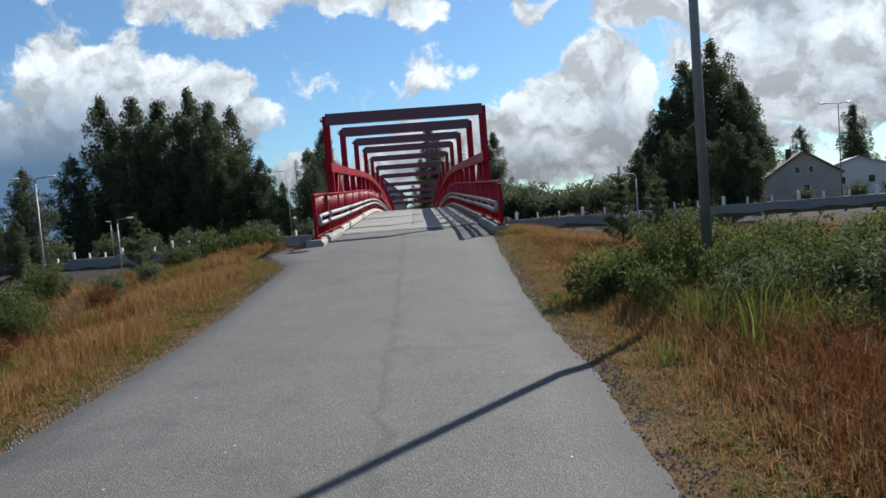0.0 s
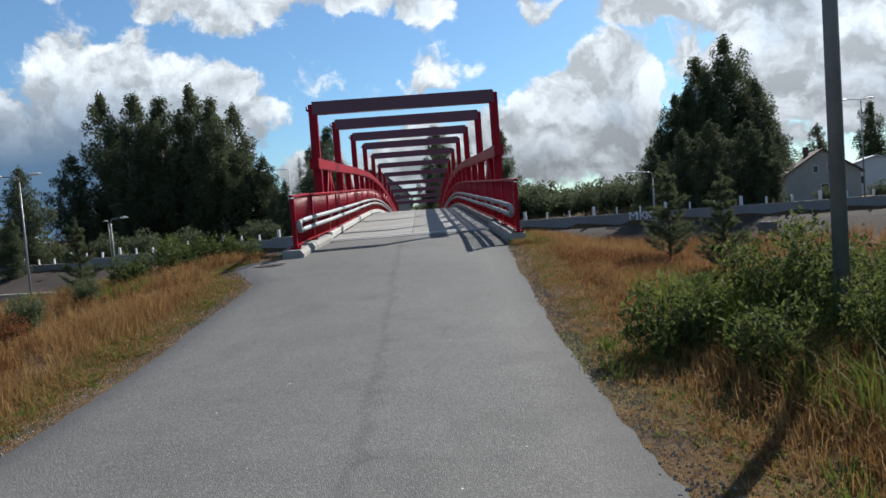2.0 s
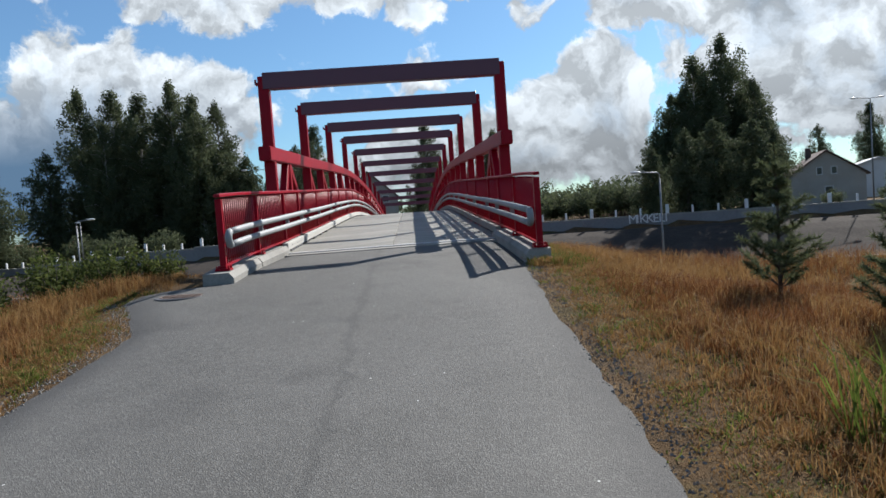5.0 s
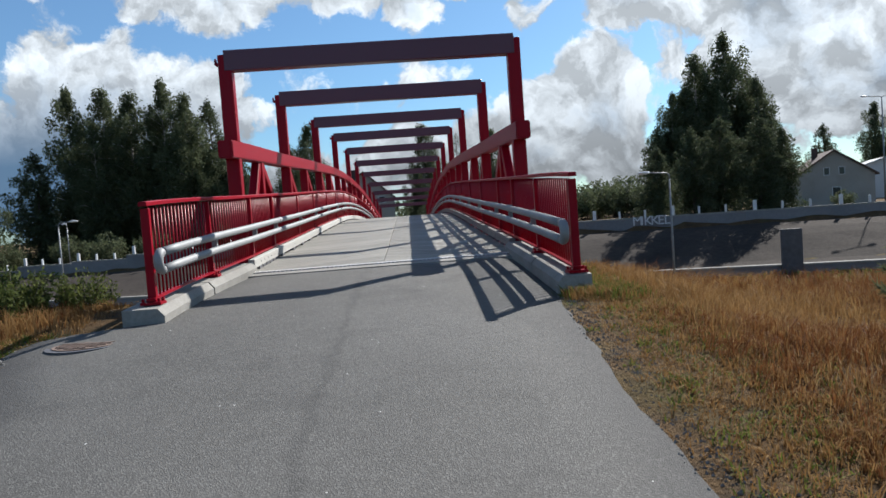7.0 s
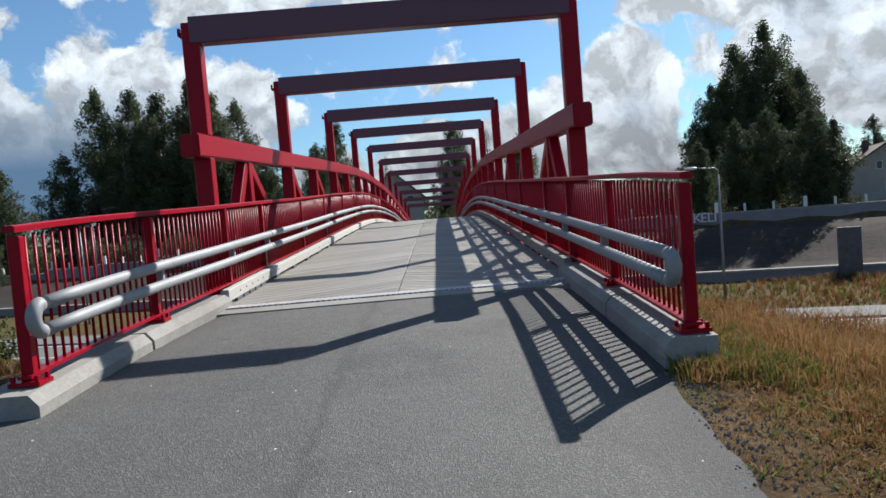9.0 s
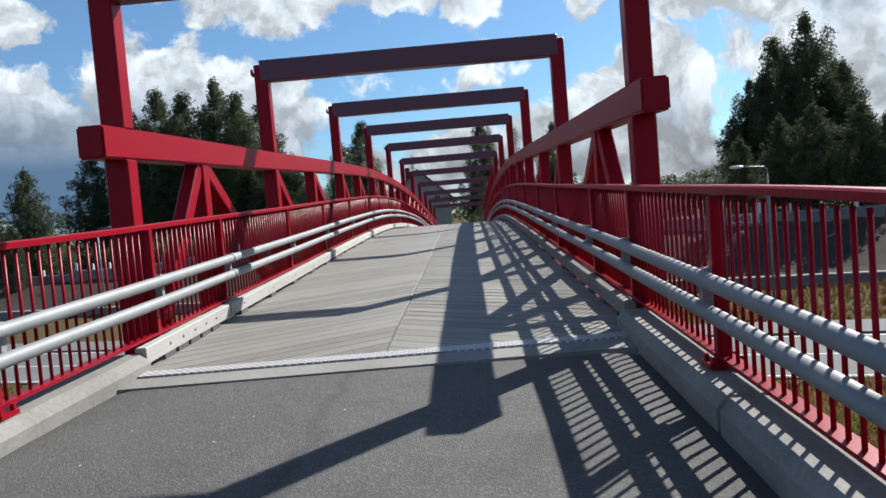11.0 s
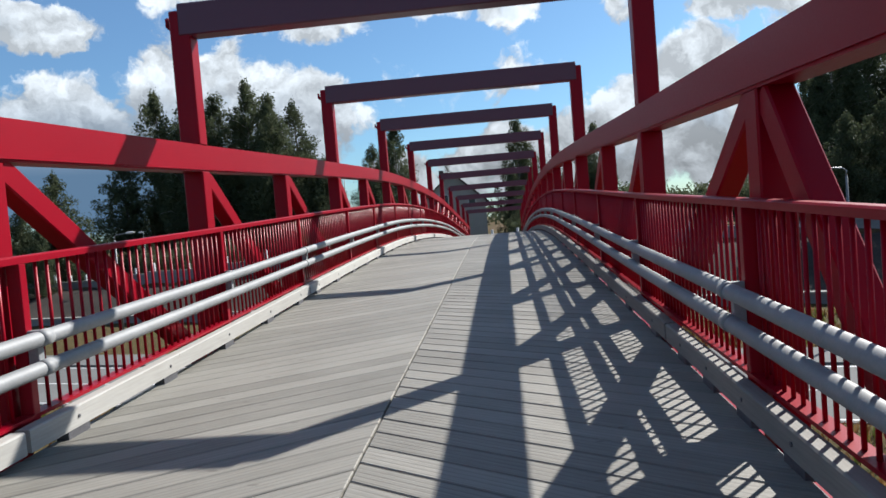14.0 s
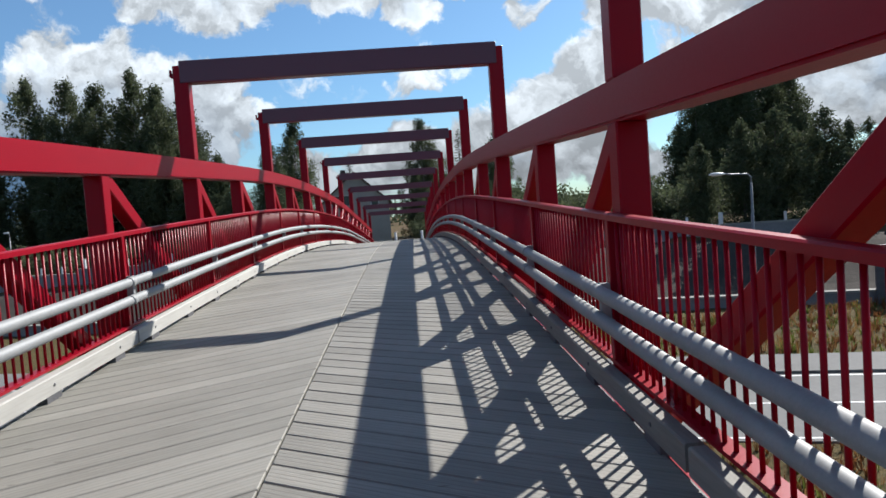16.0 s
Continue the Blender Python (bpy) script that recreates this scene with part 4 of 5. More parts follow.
BIRCH = "tall full birch with dark grey-green leaves"
b1 = settle(broad_tree(11, 22.3, 11.5, 34000, 0.19, BIRCH_LEAF, BIRCH_BARK, BIRCH, low=0.06), *west(-41.5, 86), 20, 1.31)
b2 = settle(broad_tree(12, 22.5, 12.5, 36000, 0.19, BIRCH_LEAF, BIRCH_BARK, BIRCH, low=0.05), *east(42.4, 72.6), 70, 1.5)
b3 = settle(broad_tree(13, 20.5, 12.0, 30000, 0.19, DARK_LEAF, BARK, "broad dark leafy tree behind the wall", birch=False, low=0.04), *west(-35.5, 89), 0, 1.31)
b4 = settle(broad_tree(14, 15.0, 10.0, 18000, 0.19, DARK_LEAF, BARK, "rounded dark leafy tree behind the wall", birch=False, low=0.02), -58.5, 87, 0)
for src, x, y, turn, size, tall in (
        # great clump beside the sunken road
        (b1, *west(-50.0, 88), 140, 1.31, 1.06), (b1, *west(-46.0, 84), 250, 0.97, 1.1), (b1, *west(-37.5, 86), 300, 1.31, 1.06), (b3, *west(-30.5, 88), 200, 1.28, 1.05), (b1, *west(-33.0, 84), 80, 1.13, 1.1),
        (b3, *west(-42, 92), 80, 1.24, 1.1), (b4, *west(-27.0, 86), 200, 1.11, 1.0), (b4, *west(-53.5, 83), 100, 1.24, 1.05), (b1, *west(-46.5, 90), 190, 1.31, 1.06), (b4, *west(-36, 82), 30, 0.92, 1.0), (b4, *west(-44, 82), 330, 0.94, 1.0),
        # lower trees off to the side
        (b4, -66, 90, 40, 0.78, 0.95), (b4, -72, 84, 130, 0.72, 1.0), (b4, -80, 92, 220, 0.85, 1.0), (b4, -88, 86, 310, 0.8, 1.0), (b3, -98, 95, 60, 0.75, 1.0),
        (b4, -64, 80, 190, 0.6, 1.0), (b4, -76, 79, 10, 0.6, 0.9), (b3, -112, 90, 60, 0.75, 1.0), (b4, -56, 79, 80, 0.55, 1.0),
        # behind the far end of the bridge
        (b4, -20.5, 90, 20, 0.55, 1.15), (b3, -16.5, 94, 160, 0.72, 1.0), (b1, -16.0, 112, 10, 0.88, 1.0), (b1, 3.6, 113, 200, 0.80, 1.02), (b1, 15.5, 112, 310, 0.74, 1.0),
        (b4, -24.0, 100, 60, 0.6, 1.0), (b4, 6.5, 100, 260, 0.6, 1.0), (b4, 11.5, 96, 30, 0.55, 1.0), (b4, 4.6, 89, 30, 0.55, 1.0), (b4, 8.0, 92, 130, 0.6, 1.0), (b4, 2.6, 104, 210, 0.65, 1.0),
        # great clump on the other side
        (b1, *east(37.4, 70.8), 160, 1.25, 1.06), (b2, *east(33.5, 68.9), 250, 0.93, 1.05), (b2, *east(46.3, 74.5), 20, 1.14, 1), (b3, *east(40.0, 75.4), 100, 1.46, 1), (b4, *east(31.2, 68.0), 0, 1.07, 1),
        (b4, *east(45.1, 68.9), 120, 1.17, 1), (b4, *east(39.1, 68.0), 220, 1.07, 1), (b3, *east(35.8, 73.6), 45, 1.18, 1), (b3, *east(34.5, 68.5), 70, 1.15, 1.0), (b3, *east(44.5, 68.0), 170, 1.20, 1.0),
        # row close behind the wall, which shades the bank
        (b4, 27.5, 63.5, 20, 0.55, 1.0), (b4, 31.0, 62.0, 140, 0.66, 1.0), (b4, 34.5, 62.5, 230, 0.72, 1.0), (b4, 38.0, 61.5, 60, 0.70, 1.0), (b4, 41.0, 62.5, 310, 0.62, 1.0),
        # trees by the houses
        (b1, 92, 121, 45, 0.80, 1.0), (b3, 68, 100, 90, 0.62, 1.0), (b4, 112, 120, 190, 0.9, 1.0), (b4, 80, 74, 20, 0.5, 1.0)):
    again(src, x, y, turn, size, None, tall)
c1 = settle(conifer(21, 16.5, 6.0, DARK_LEAF, "dark pointed spruce beyond the bridge"), 9.6, 111, 0)
again(c1, 104, 118, 50, 0.75)
again(c1, -22.5, 118, 50, 0.95)
again(c1, -9, 128, 50, 0.9)
again(c1, *west(-38.8, 95), 90, 1.8)
again(c1, *west(-34.5, 92), 200, 1.62)
again(c1, *west(-44.5, 95), 30, 1.66)
again(c1, *east(42.8, 74.5), 30, 2.2)

s1 = settle(bush(31, 5.5, 6.5, 2600, 0.24, BIRCH_LEAF, "large grey-green shrub behind the wall", "shrubs behind the wall", 0.2), 16.5, 84, 0)
rng = random.Random(5)
for k in range(30):
    x = 13 + 27 * rng.random()
    again(s1, x, 80 + 22 * rng.random(), rng.uniform(0, 360), rng.uniform(0.65, 1.15))
for k in range(16):
    x = -120 + 100 * k / 15 + rng.uniform(-3, 3)
    again(s1, x, wall_y(x) + rng.uniform(4, 9), rng.uniform(0, 360), rng.uniform(0.5, 0.9))
for k in range(14):
    x = 46 + 70 * k / 13 + rng.uniform(-2, 2)
    again(s1, x, wall_y(x) + rng.uniform(3, 7) + 0.12 * (x - 46), rng.uniform(0, 360), rng.uniform(0.35, 0.6))
for x, y, k in ((3.6, 72, 0.35), (4.8, 77, 0.5), (3.4, 83, 0.55), (6.5, 84, 0.7), (-4.4, 74, 0.3), (8.5, 79, 0.6), (-15, 80, 0.6), (2.8, 92, 0.6), (5.2, 90, 0.7)):
    again(s1, x, y, 40 * x, k)
# distant woods close the horizon
far = random.Random(9)
V, F = [], []
nr = np.random.default_rng(77)
cs, rs = [], []
for k in range(420):
    a = far.uniform(-math.pi, math.pi)
    d = far.uniform(190, 330)
    h = far.uniform(5, 9.0)
    x, y = d * math.sin(a), 30 + d * math.cos(a)
    cs.append((x, y, -1.5 + h * 0.45))
    rs.append((far.uniform(5, 9), far.uniform(5, 9), h * 0.55))
v, f = leaf_cloud(nr, cs, rs, 42000, 1.1, 0.9, 0.0)
tagged(new("far_woods", raw("far_woods", v, f, DARK_LEAF)), "distant dark green belt of woods", "woods", kind="stuff")


# ---- houses ----
def house(x, y, turn, wide, deep, eaves, ridge, wall, roof, wins, label, z=None, chimney=True):
    z = ground_z(x, y) - 0.1 if z is None else z
    hs = thing("house", (0, 0, 0), label, "house")
    bm = bmesh.new()
    w, d = wide / 2, deep / 2
    ring = [(-w, 0), (w, 0), (w, eaves), (0, ridge), (-w, eaves)]
    fr = [bm.verts.new((u, -d, v)) for u, v in ring]
    bk = [bm.verts.new((u, d, v)) for u, v in ring]
    bm.faces.new(fr)
    bm.faces.new(bk[::-1])
    for i in range(5):
        bm.faces.new((fr[i], bk[i], bk[(i + 1) % 5], fr[(i + 1) % 5]))
    bmesh.ops.recalc_face_normals(bm, faces=bm.faces)
    part("wall", bm, wall, hs)
    bm = bmesh.new()
    o = 0.45
    k = (ridge - eaves) / w
    for s in (-1, 1):
        a = [(s * (w + o), eaves - k * o + 0.04), (0, ridge + 0.04), (0, ridge + 0.26), (s * (w + o), eaves - k * o + 0.26)]
        f0 = [bm.verts.new((u, -d - o, v)) for u, v in a]
        f1 = [bm.verts.new((u, d + o, v)) for u, v in a]
        bm.faces.new(f0)
        bm.faces.new(f1)
        for i in range(4):
            bm.faces.new((f0[i], f1[i], f1[(i + 1) % 4], f0[(i + 1) % 4]))
    bmesh.ops.recalc_face_normals(bm, faces=bm.faces)
    rf = part("roof", bm, roof, hs)
    if chimney:
        part("chimney", boxed(-1.6, -0.9, 0.4, 1.1, eaves, ridge + 0.9), ROOF, hs)
    for u, v, ww, hh in wins:
        wn = part("window", boxed(u - ww / 2, u + ww / 2, -d - 0.03, -d + 0.05, v - hh / 2, v + hh / 2), GLASS_DARK, hs)
        for q in ((u - ww / 2 - 0.07, u - ww / 2, v - hh / 2, v + hh / 2), (u + ww / 2, u + ww / 2 + 0.07, v - hh / 2, v + hh / 2),
                  (u - ww / 2 - 0.07, u + ww / 2 + 0.07, v + hh / 2, v + hh / 2 + 0.07), (u - ww / 2 - 0.07, u + ww / 2 + 0.07, v - hh / 2 - 0.07, v - hh / 2)):
            part("frame", boxed(q[0], q[1], -d - 0.06, -d + 0.02, q[2], q[3]), WHITE_PAINT, wn)
    hs.matrix_basis = pose(x, y, z, 0, 0, turn)
    return hs


house(59.5, 85.0, -22, 9.4, 12, 4.0, 7.2, PLASTER, ROOF, ((-0.9, 4.6, 0.6, 0.9), (0.9, 4.6, 0.6, 0.9), (0.2, 1.8, 0.9, 1.2)), "pale plastered gabled house with a dark roof behind the wall")
house(80.0, 104.0, -25, 12, 14, 4.4, 6.4, WHITE_PLASTER, PALE_ROOF, ((-2.5, 2.6, 1.0, 1.2), (2.0, 2.6, 1.0, 1.2)), "white house with a pale grey roof", chimney=False)
house(-6.6, 101.0, 6, 9.0, 11, 5.6, 9.6, PLASTER, ROOF, ((-1.9, 6.0, 2.4, 1.3), (2.6, 5.4, 0.9, 0.9), (-0.2, 3.0, 1.2, 1.3)), "pale plastered gabled house facing the far end of the bridge")

# ---- planting beside the path ----
p1 = settle(young_pine(41, 2.1, "young pine tree with grey-green needles in dry grass"), 4.6, -6.7, 0, 0.86)
again(p1, 4.75, -8.6, 120, 0.78)
again(p1, -6.5, -5.0, 60, 0.75)
w1 = settle(bush(51, 0.8, 1.0, 2600, 0.034, WILLOW_LEAF, "low dark green willow bush by the path edge"), 2.55, -12.6)
w2 = settle(bush(52, 1.25, 1.5, 7500, 0.032, WILLOW_LEAF, "bright green willow shrub in tall grass"), 3.7, -12.6)
w3 = settle(bush(53, 1.0, 1.3, 5200, 0.030, RUSTY, "withered rust-brown weeds among the shrubs", upright=0.9), 6.1, -16.4)
w4 = settle(bush(54, 1.1, 1.2, 4200, 0.034, NEEDLE, "pale grey-green mugwort with upright stems", upright=0.9), 4.4, -15.6)
for x, y, s, t in ((3.9, -13.9, 0.8, 10), (4.9, -14.2, 0.95, 75), (5.6, -14.6, 1.0, 120), (6.2, -12.9, 0.95, 310), (5.0, -12.4, 0.85, 215), (7.4, -13.3, 1.05, 160), (8.8, -13.0, 1.1, 35), (8.9, -15.2, 1.1, 290), (4.6, -13.2, 0.9, 40), (4.3, -14.8, 0.8, 90), (5.2, -15.0, 0.9, 200), (5.4, -12.0, 0.85, 300), (5.9, -13.7, 0.95, 150), (4.9, -11.2, 0.7, 20), (6.8, -12.6, 0.95, 250),
                   (6.6, -15.4, 1.0, 80), (7.8, -14.2, 1.1, 10), (-6.2, -12.6, 0.8, 0), (-7.0, -14.0, 0.85, 70), (-5.9, -11.2, 0.6, 40), (-6.6, -10.2, 0.75, 90), (-7.2, -9.2, 0.6, 160), (-8.4, -11.0, 0.8, 220), (-8.0, -6.5, 0.8, 310), (-5.8, -6.4, 0.5, 33), (-7.9, -12.4, 0.7, 120)):
    again(w3 if t % 7 == 0 else w4 if t % 4 == 1 else w2, x, y, t, s)
for x, y, s, t in ((5.2, -16.8, 0.8, 50), (7.0, -16.9, 0.9, 130), (6.4, -17.8, 0.7, 230), (7.9, -16.2, 1.0, 310), (4.7, -12.8, 0.9, 15), (6.9, -14.6, 1.0, 170), (-5.3, -13.4, 0.6, 80), (-5.6, -9.0, 0.5, 260)):
    again(w3, x, y, t, s)
for x, y, s, t in ((3.6, -15.0, 0.8, 45), (5.5, -13.6, 1.0, 200), (4.2, -11.9, 0.85, 300), (7.2, -12.0, 1.0, 120), (-6.0, -8.0, 0.6, 20)):
    again(w4, x, y, t, s)
for x, y, s, t in ((3.2, -11.8, 0.75, 80), (3.0, -13.6, 0.9, 200), (-4.3, -3.5, 0.95, 10), (-5.0, -3.9, 1.1, 100), (-3.9, -2.6, 0.8, 200), (-4.9, -2.7, 1.0, 290), 
                   (3.7, -16.3, 0.8, 20), (4.3, -17.2, 0.9, 130), (-5.6, -4.8, 0.9, 45)):
    again(w1, x, y, t, s)


def blades(name, seed, n, where, tall, wide, mat, label, bend=0.95):
    """Grass in tufts on the ground as one piece of stuff; where(rng) gives (x, y), tall(x, y, rng) the height or 0."""
    rg = random.Random(seed)
    V, F = [], []
    for _ in range(n // 9):
        tx, ty = where(rg)
        lean, fan = rg.uniform(0, 2 * math.pi), rg.uniform(0.03, 0.13)
        for _ in range(9):
            a = rg.uniform(0, 2 * math.pi)
            q = fan * rg.random()
            x, y = tx + q * math.cos(a), ty + q * math.sin(a)
            h = tall(x, y, rg)
            if h <= 0:
                continue
            z = ground_z(x, y) - 0.01
            e = rg.uniform(0, 2 * math.pi)
            c, s = math.cos(e), math.sin(e)
            w = wide * rg.uniform(0.6, 1.3)
            b = h * bend * rg.uniform(0.15, 1.25)
            bx = b * (0.75 * math.cos(a) + 0.5 * math.cos(lean))
            by = b * (0.75 * math.sin(a) + 0.5 * math.sin(lean))
            i = len(V)
            V += [(x - c * w, y - s * w, z), (x + c * w, y + s * w, z), (x + bx * 0.3 + c * w * 0.75, y + by * 0.3 + s * w * 0.75, z + h * 0.62),
                  (x + bx * 0.3 - c * w * 0.75, y + by * 0.3 - s * w * 0.75, z + h * 0.62), (x + bx, y + by, z + h * rg.uniform(0.8, 1.0))]
            F += [(i, i + 1, i + 2, i + 3), (i + 3, i + 2, i + 4)]
    return tagged(new(name, raw(name, V, F, mat)), label, "grass", kind="stuff")


def patch(x, y, s=0.5, o=0.0):
    return noise.noise(Vector((x * s + o, y * s - o, o)))


def right_bank(rg):
    y = rg.uniform(-23, 1.0) + rg.gauss(0, 1.0)
    return road_right(y) + 0.1 + rg.expovariate(0.3), y


def left_bank(rg):
    y = min(-2.6, rg.uniform(-22, -2.6) + rg.gauss(0, 1.0))
    return road_left(min(y, -6.4)) - 0.1 - rg.expovariate(0.4), y


def off_road(x, y):
    return x - road_right(y) if x > 0 else (road_left(y) - x if y < -4.2 else -2.75 - x)


def straw_tall(x, y, rg):
    e = off_road(x, y)
    if e < 0.02:
        return 0
    p = patch(x, y)
    grow = ease(0.15, 1.5, e) if x > 0 else ease(0.15, 1.0, e)
    if rg.random() > 0.35 + 0.65 * grow:
        return 0
    top = 0.12 + 0.2 * ease(-9, -13, y) + 0.16 * ease(-5.5, -3.5, y) if x > 0 else 0.22
    return (0.05 + top * grow) * (1 + 0.9 * p) * rg.uniform(0.45, 1.2)


def rusty_tall(x, y, rg):
    e = off_road(x, y)
    p = patch(x, y, 0.45, 7.3)
    if e < 0.7 or p < -0.05:
        return 0
    return (0.08 + (0.12 + 0.26 * ease(-10, -14, y) + 0.12 * ease(-5.5, -3.5, y)) * ease(0.5, 1.8, e)) * (1 + 0.6 * p) * rg.uniform(0.5, 1.2)


def green_tall(x, y, rg):
    e = off_road(x, y)
    p = patch(x, y, 0.5, 3.1)
    if e < 0.05:
        return 0
    if x > 2.7 and -16.3 < y + 1.6 * p < -10.5 and e > 1.0 + 0.8 * patch(x, y, 1.1, 5.0) and x < 9.5 + 2.5 * p:
        return rg.uniform(0.35, 1.0) * (0.75 + 0.4 * p)
    if p > 0.3 and (x < 0 or y < -8):
        return rg.uniform(0.06, 0.2) + 0.15 * ease(0.6, 2, e)
    return 0


blades("dry_grass", 61, 140000, right_bank, straw_tall, 0.0036, STRAW, "dry golden grass on the bank")
blades("dry_grass", 62, 60000, left_bank, straw_tall, 0.0036, STRAW, "dry golden grass along the path edge")
blades("rusty_grass", 63, 80000, right_bank, rusty_tall, 0.0036, RUSTY, "rust-brown withered grass on the bank")
blades("rusty_grass", 64, 30000, left_bank, rusty_tall, 0.0036, RUSTY, "rust-brown withered grass along the path edge")
def verge_tall(x, y, rg):
    e = off_road(x, y)
    if e < -0.06 or e > 1.6:
        return 0
    return rg.uniform(0.015, 0.07) * (1 + 0.8 * patch(x, y, 1.7, 2.2))


def right_verge(rg):
    y = rg.uniform(-21, -3.6)
    return road_right(y) + rg.uniform(-0.06, 1.0) + 0.6 * rg.random(), y


def left_verge(rg):
    y = rg.uniform(-21, -4.6)
    return road_left(min(y, -6.4)) - rg.uniform(-0.06, 0.7) - 0.4 * rg.random(), y


blades("verge_grass", 67, 34000, right_verge, verge_tall, 0.004, STRAW, "short trampled straw along the asphalt edge", 2.2)
blades("verge_grass", 68, 26000, left_verge, verge_tall, 0.004, STRAW, "short trampled straw along the asphalt edge", 2.2)
blades("verge_weeds", 69, 14000, right_verge, verge_tall, 0.005, GREEN_GRASS, "low green weeds in the trampled verge", 1.8)
blades("verge_weeds", 70, 20000, left_verge, verge_tall, 0.005, GREEN_GRASS, "low green weeds in the trampled verge", 1.8)
blades("green_grass", 65, 36000, right_bank, green_tall, 0.006, GREEN_GRASS, "tall fresh green grass round the pole", 0.75)
blades("green_grass", 66, 26000, left_bank, green_tall, 0.005, GREEN_GRASS, "short green grass along the path edge", 0.4)


def kerb_tall(x, y, rg):
    return rg.uniform(0.03, 0.17)


def kerb_foot(rg):
    if rg.random() < 0.6:
        return 2.46 + abs(rg.gauss(0.1, 0.16)), rg.uniform(-5.0, -2.6)
    return rg.uniform(2.05, 2.9), -4.5 - abs(rg.gauss(0.05, 0.14))


blades("kerb_weeds", 72, 2400, kerb_foot, kerb_tall, 0.005, GREEN_GRASS, "rough green weeds round the end of the kerb", 0.8)
blades("kerb_straw", 73, 3000, kerb_foot, kerb_tall, 0.004, STRAW, "dry straw round the end of the kerb", 0.9)


def hollow(rg):
    if rg.random() < 0.7:
        return rg.uniform(3.2, 46), rg.uniform(0.5, 44)
    return rg.uniform(-46, -3.4), rg.uniform(-1.5, 44)


def hollow_tall(x, y, rg):
    v = (y - wall_y(x)) / 1.036
    if -42 < v < -29 or v > -15 or (abs(x) < 3.4 and y > -1):
        return 0
    return rg.uniform(0.2, 0.6) * (1 + 0.8 * patch(x, y, 0.25, 4.0))


blades("hollow_grass", 74, 45000, hollow, hollow_tall, 0.02, RUSTY, "rough brown grass in the hollow beside the road", 0.8)
blades("hollow_straw", 75, 30000, hollow, hollow_tall, 0.016, STRAW, "dry straw grass in the hollow beside the road", 0.8)
blades("hollow_green", 76, 30000, hollow, hollow_tall, 0.02, GREEN_GRASS, "rough green grass in the hollow beside the road", 0.7)


def scatter_gravel():
    """Loose stones along both edges of the asphalt, and a few chips on it."""
    rg = random.Random(71)
    V, F = [], []
    for k in range(5200):
        y = rg.uniform(-21, -4.4)
        if rg.random() < 0.5:
            x = road_right(y) + rg.gauss(0.08, 0.10)
        else:
            x = road_left(y) - rg.gauss(0.06, 0.09)
        z = max(ground_z(x, y), zc(y) - 0.055)
        r = rg.uniform(0.004, 0.011)
        i = len(V)
        V += [(x - r, y - r * rg.uniform(0.5, 1), z - 0.004), (x + r, y - r * 0.8, z - 0.004), (x + r * 0.7, y + r, z - 0.004), (x - r * 0.8, y + r * 0.9, z - 0.004), (x, y, z + r)]
        F += [(i, i + 1, i + 4), (i + 1, i + 2, i + 4), (i + 2, i + 3, i + 4), (i + 3, i, i + 4)]
    tagged(new("gravel", raw("gravel", V, F, GRAVEL)), "loose grey stones along the asphalt edges", "gravel", kind="stuff")


scatter_gravel()


def manhole():
    x, y = -2.68, -5.27
    z = zc(y) - 0.028
    mh = thing("manhole_cover", (x, y, z), "rusted round iron drain cover set in asphalt", "manhole cover")
    part("ring", tube([(x, y, z - 0.03), (x, y, z + 0.012)], 0.36, 28, None, False), DARK_STEEL, mh)
    part("lid", tube([(x, y, z - 0.02), (x, y, z + 0.02)], 0.30, 28, None, False), IRON, mh)
    for k in range(-4, 5):
        w = math.sqrt(max(0.01, 0.26**2 - (k * 0.06) ** 2))
        part("rib", boxed(x - w, x + w, y + k * 0.06 - 0.012, y + k * 0.06 + 0.012, z + 0.018, z + 0.028), IRON, mh)


manhole()


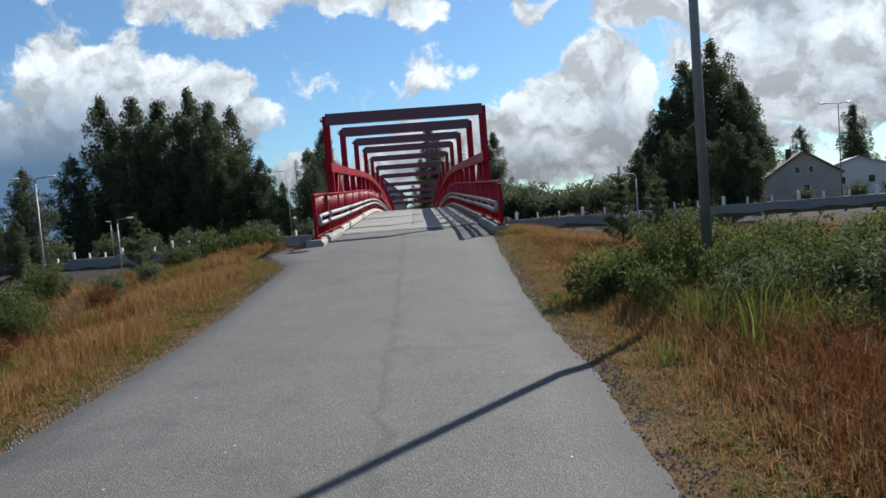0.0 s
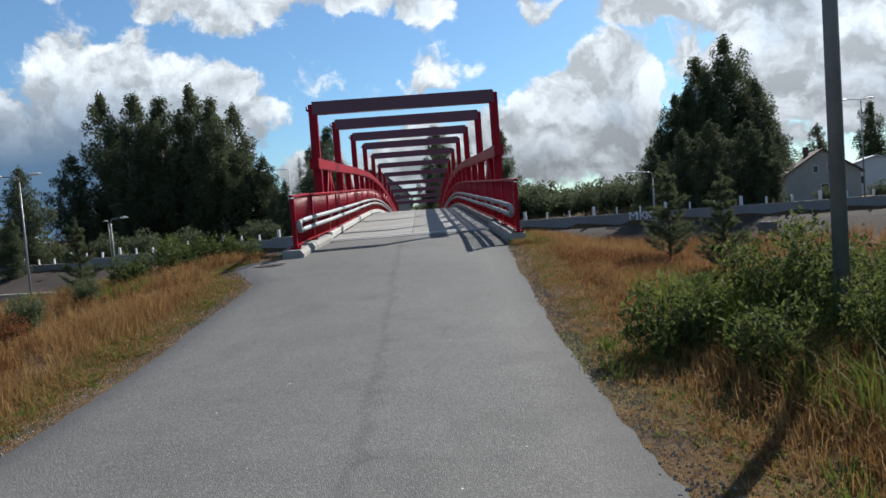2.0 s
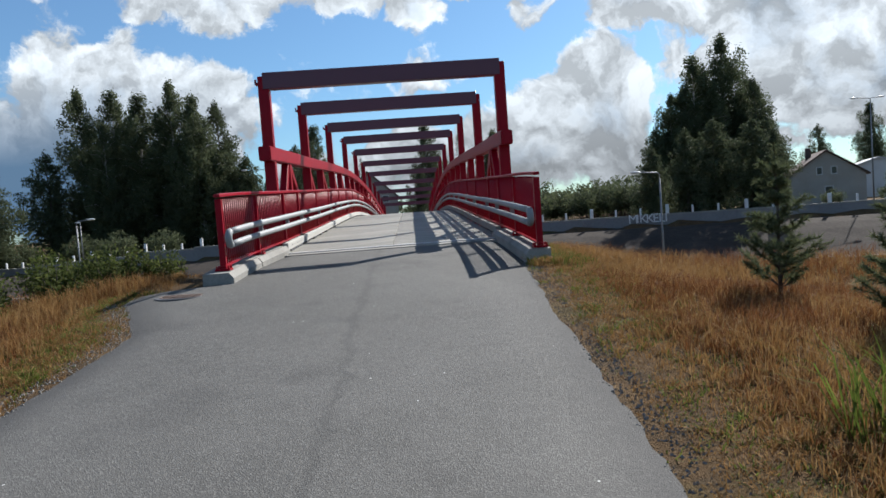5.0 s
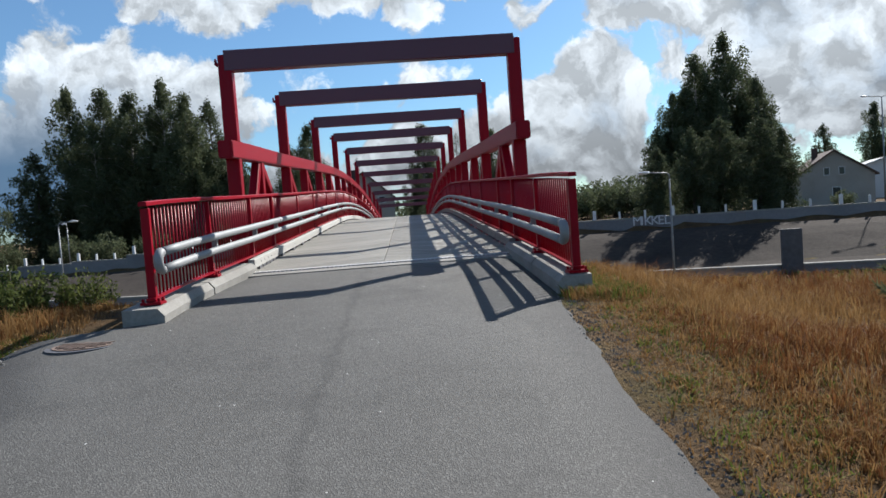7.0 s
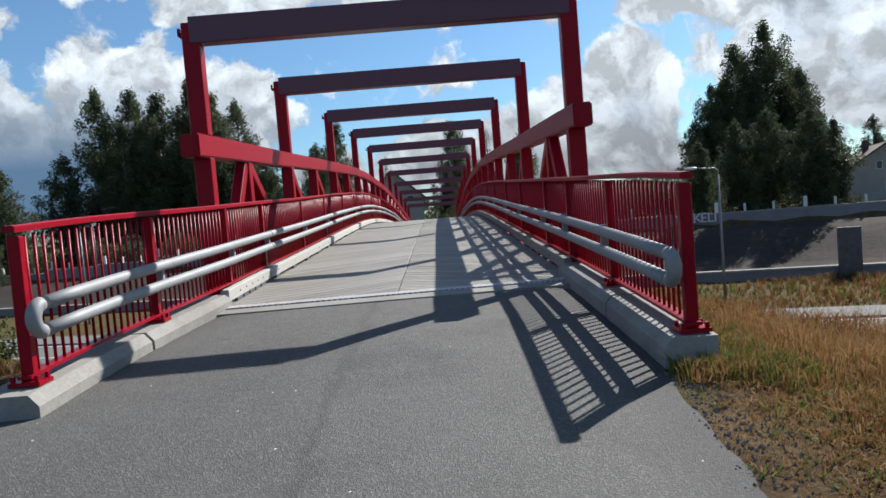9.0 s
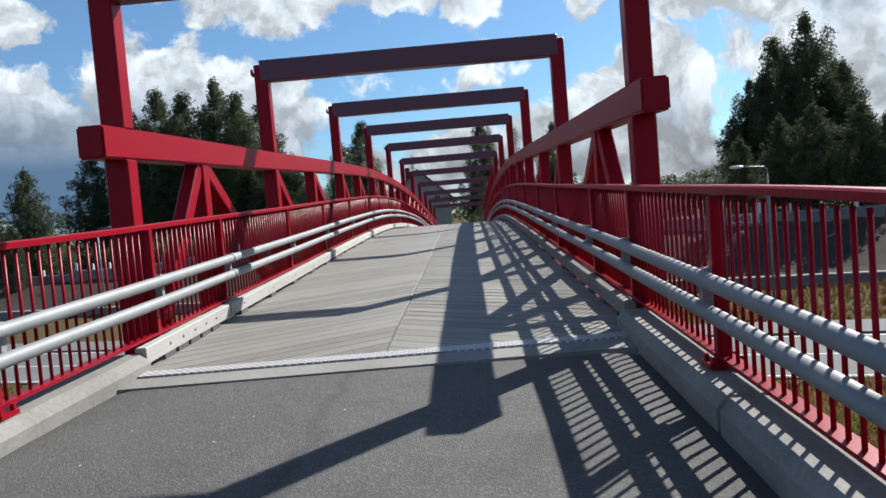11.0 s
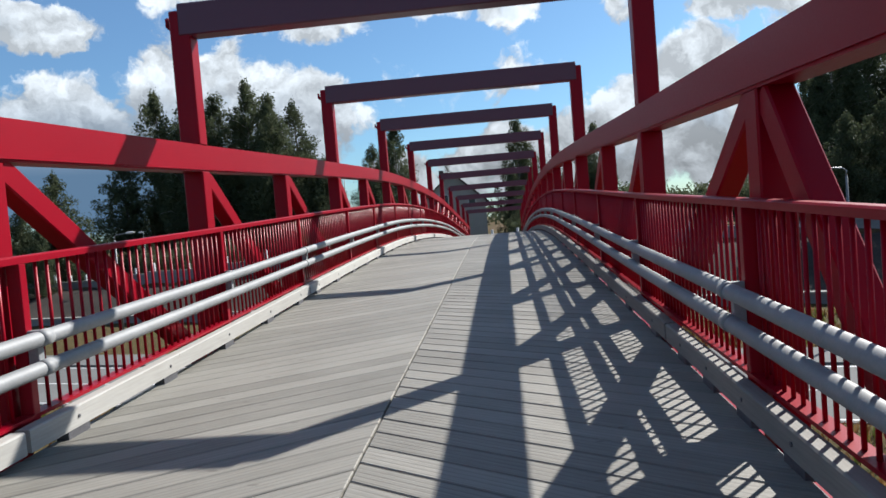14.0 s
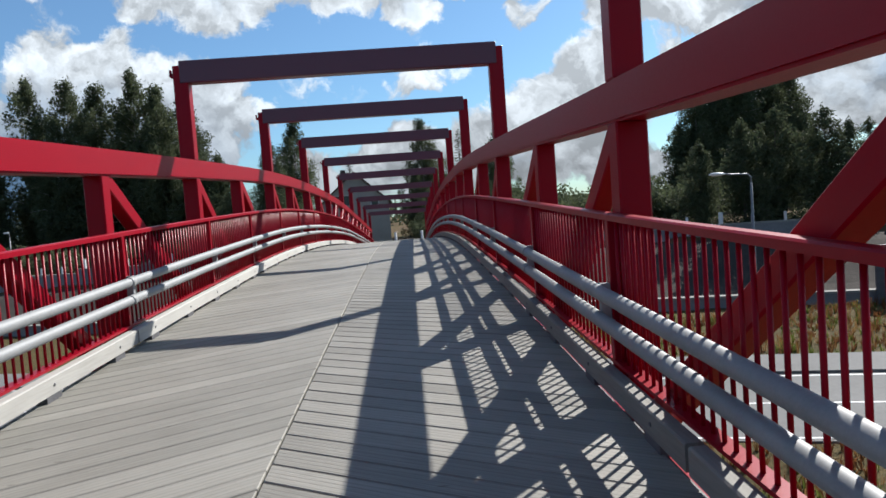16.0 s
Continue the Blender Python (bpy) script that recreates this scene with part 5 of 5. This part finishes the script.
# ---- deck planks ----
def build_deck():
    deck = thing("deck", (0, 0, zc(0)), "weathered grey timber deck of slanted planks", "deck", kind="structure")
    pitch, slope = 0.245, 0.62
    meshes = {}
    for side, (x0, x1, s) in {"l": (-2.19, SEAM - 0.006, slope), "r": (SEAM + 0.006, 2.15, -slope)}.items():
        h = pitch / 2 - 0.006
        b = bmesh.new()
        cs = []
        for x in (x0, x1):
            off = s * (x - SEAM)
            for dy in (-h, h):
                for z in (-0.05, 0.0):
                    cs.append(b.verts.new((x, off + dy, z)))
        for q in ((0, 1, 3, 2), (4, 6, 7, 5), (0, 4, 5, 1), (2, 3, 7, 6), (0, 2, 6, 4), (1, 5, 7, 3)):
            b.faces.new([cs[i] for i in q])
        bmesh.ops.recalc_face_normals(b, faces=b.faces)
        bmesh.ops.bevel(b, geom=[e for e in b.edges if all(v.co.z > -0.01 for v in e.verts)], offset=0.006, segments=1, affect="EDGES")
        meshes[side] = (mesh_of("plank", b, PLANK), s, x0, x1, h)
    rng = random.Random(8)
    verts, faces = [], []
    n = 0
    yy = -1.2
    while yy < 62.8:
        for side, (me, s, x0, x1, h) in meshes.items():
            yc = yy - 0.3 + (0.09 if side == "r" else 0.0)
            mid_y = yc + s * ((x0 + x1) / 2 - SEAM)
            far_end = yc + s * ((x0 if s > 0 else x1) - SEAM)
            lo, hi = min(yc, far_end), max(yc, far_end)
            if hi < -0.75 or lo > 61.6:
                continue
            if lo - h < -0.44 or n >= 300 or hi > 61.9:
                # cut planks at the joint, and those far off
                ring = [(x0, yc + s * (x0 - SEAM) - h), (x1, yc + s * (x1 - SEAM) - h), (x1, yc + s * (x1 - SEAM) + h), (x0, yc + s * (x0 - SEAM) + h)]
                out = []
                for (ax, ay), (bx, by) in zip(ring, ring[1:] + ring[:1]):
                    p, q = ay + 0.537 - SKEW * ax, by + 0.537 - SKEW * bx
                    if p >= 0:
                        out.append((ax, ay))
                    if p * q < 0:
                        f = p / (p - q)
                        out.append((ax + (bx - ax) * f, ay + (by - ay) * f))
                if len(out) < 3:
                    continue
                k = len(verts)
                m = len(out)
                verts += [(x, y, zc(y)) for x, y in out] + [(x, y, zc(y) - 0.05) for x, y in out]
                faces.append(tuple(range(k, k + m)))
                for i in range(m):
                    faces.append((k + i, k + m + i, k + m + (i + 1) % m, k + (i + 1) % m))
                continue
            # shear follows the camber: each end at the height of the deck there
            ob = new("plank", me)
            ob.parent = deck
            ya, yb = yc, far_end
            za, zb = zc(ya), zc(yb)
            tilt = math.atan2(zc(yc + 0.3) - zc(yc - 0.3), 0.6)
            dz = za - zc(0) + rng.uniform(-0.0015, 0.0015)
            ob.location = (0, yc, dz)
            ob.rotation_euler = (tilt, rng.uniform(-0.0006, 0.0006), 0)
            n += 1
        yy += pitch
    ob = part("far_planks", raw("far_planks", verts, faces, PLANK), PLANK, deck)
    tagged(ob, kind="stuff")
    part("deck_bed", sweep([(0, y, zc(y) - 0.055) for y in np.arange(-0.42, 61.8, 0.5)], [(-2.2, -0.08), (2.2, -0.08), (2.2, 0), (-2.2, 0)]), DARK_STEEL, deck)


build_deck()
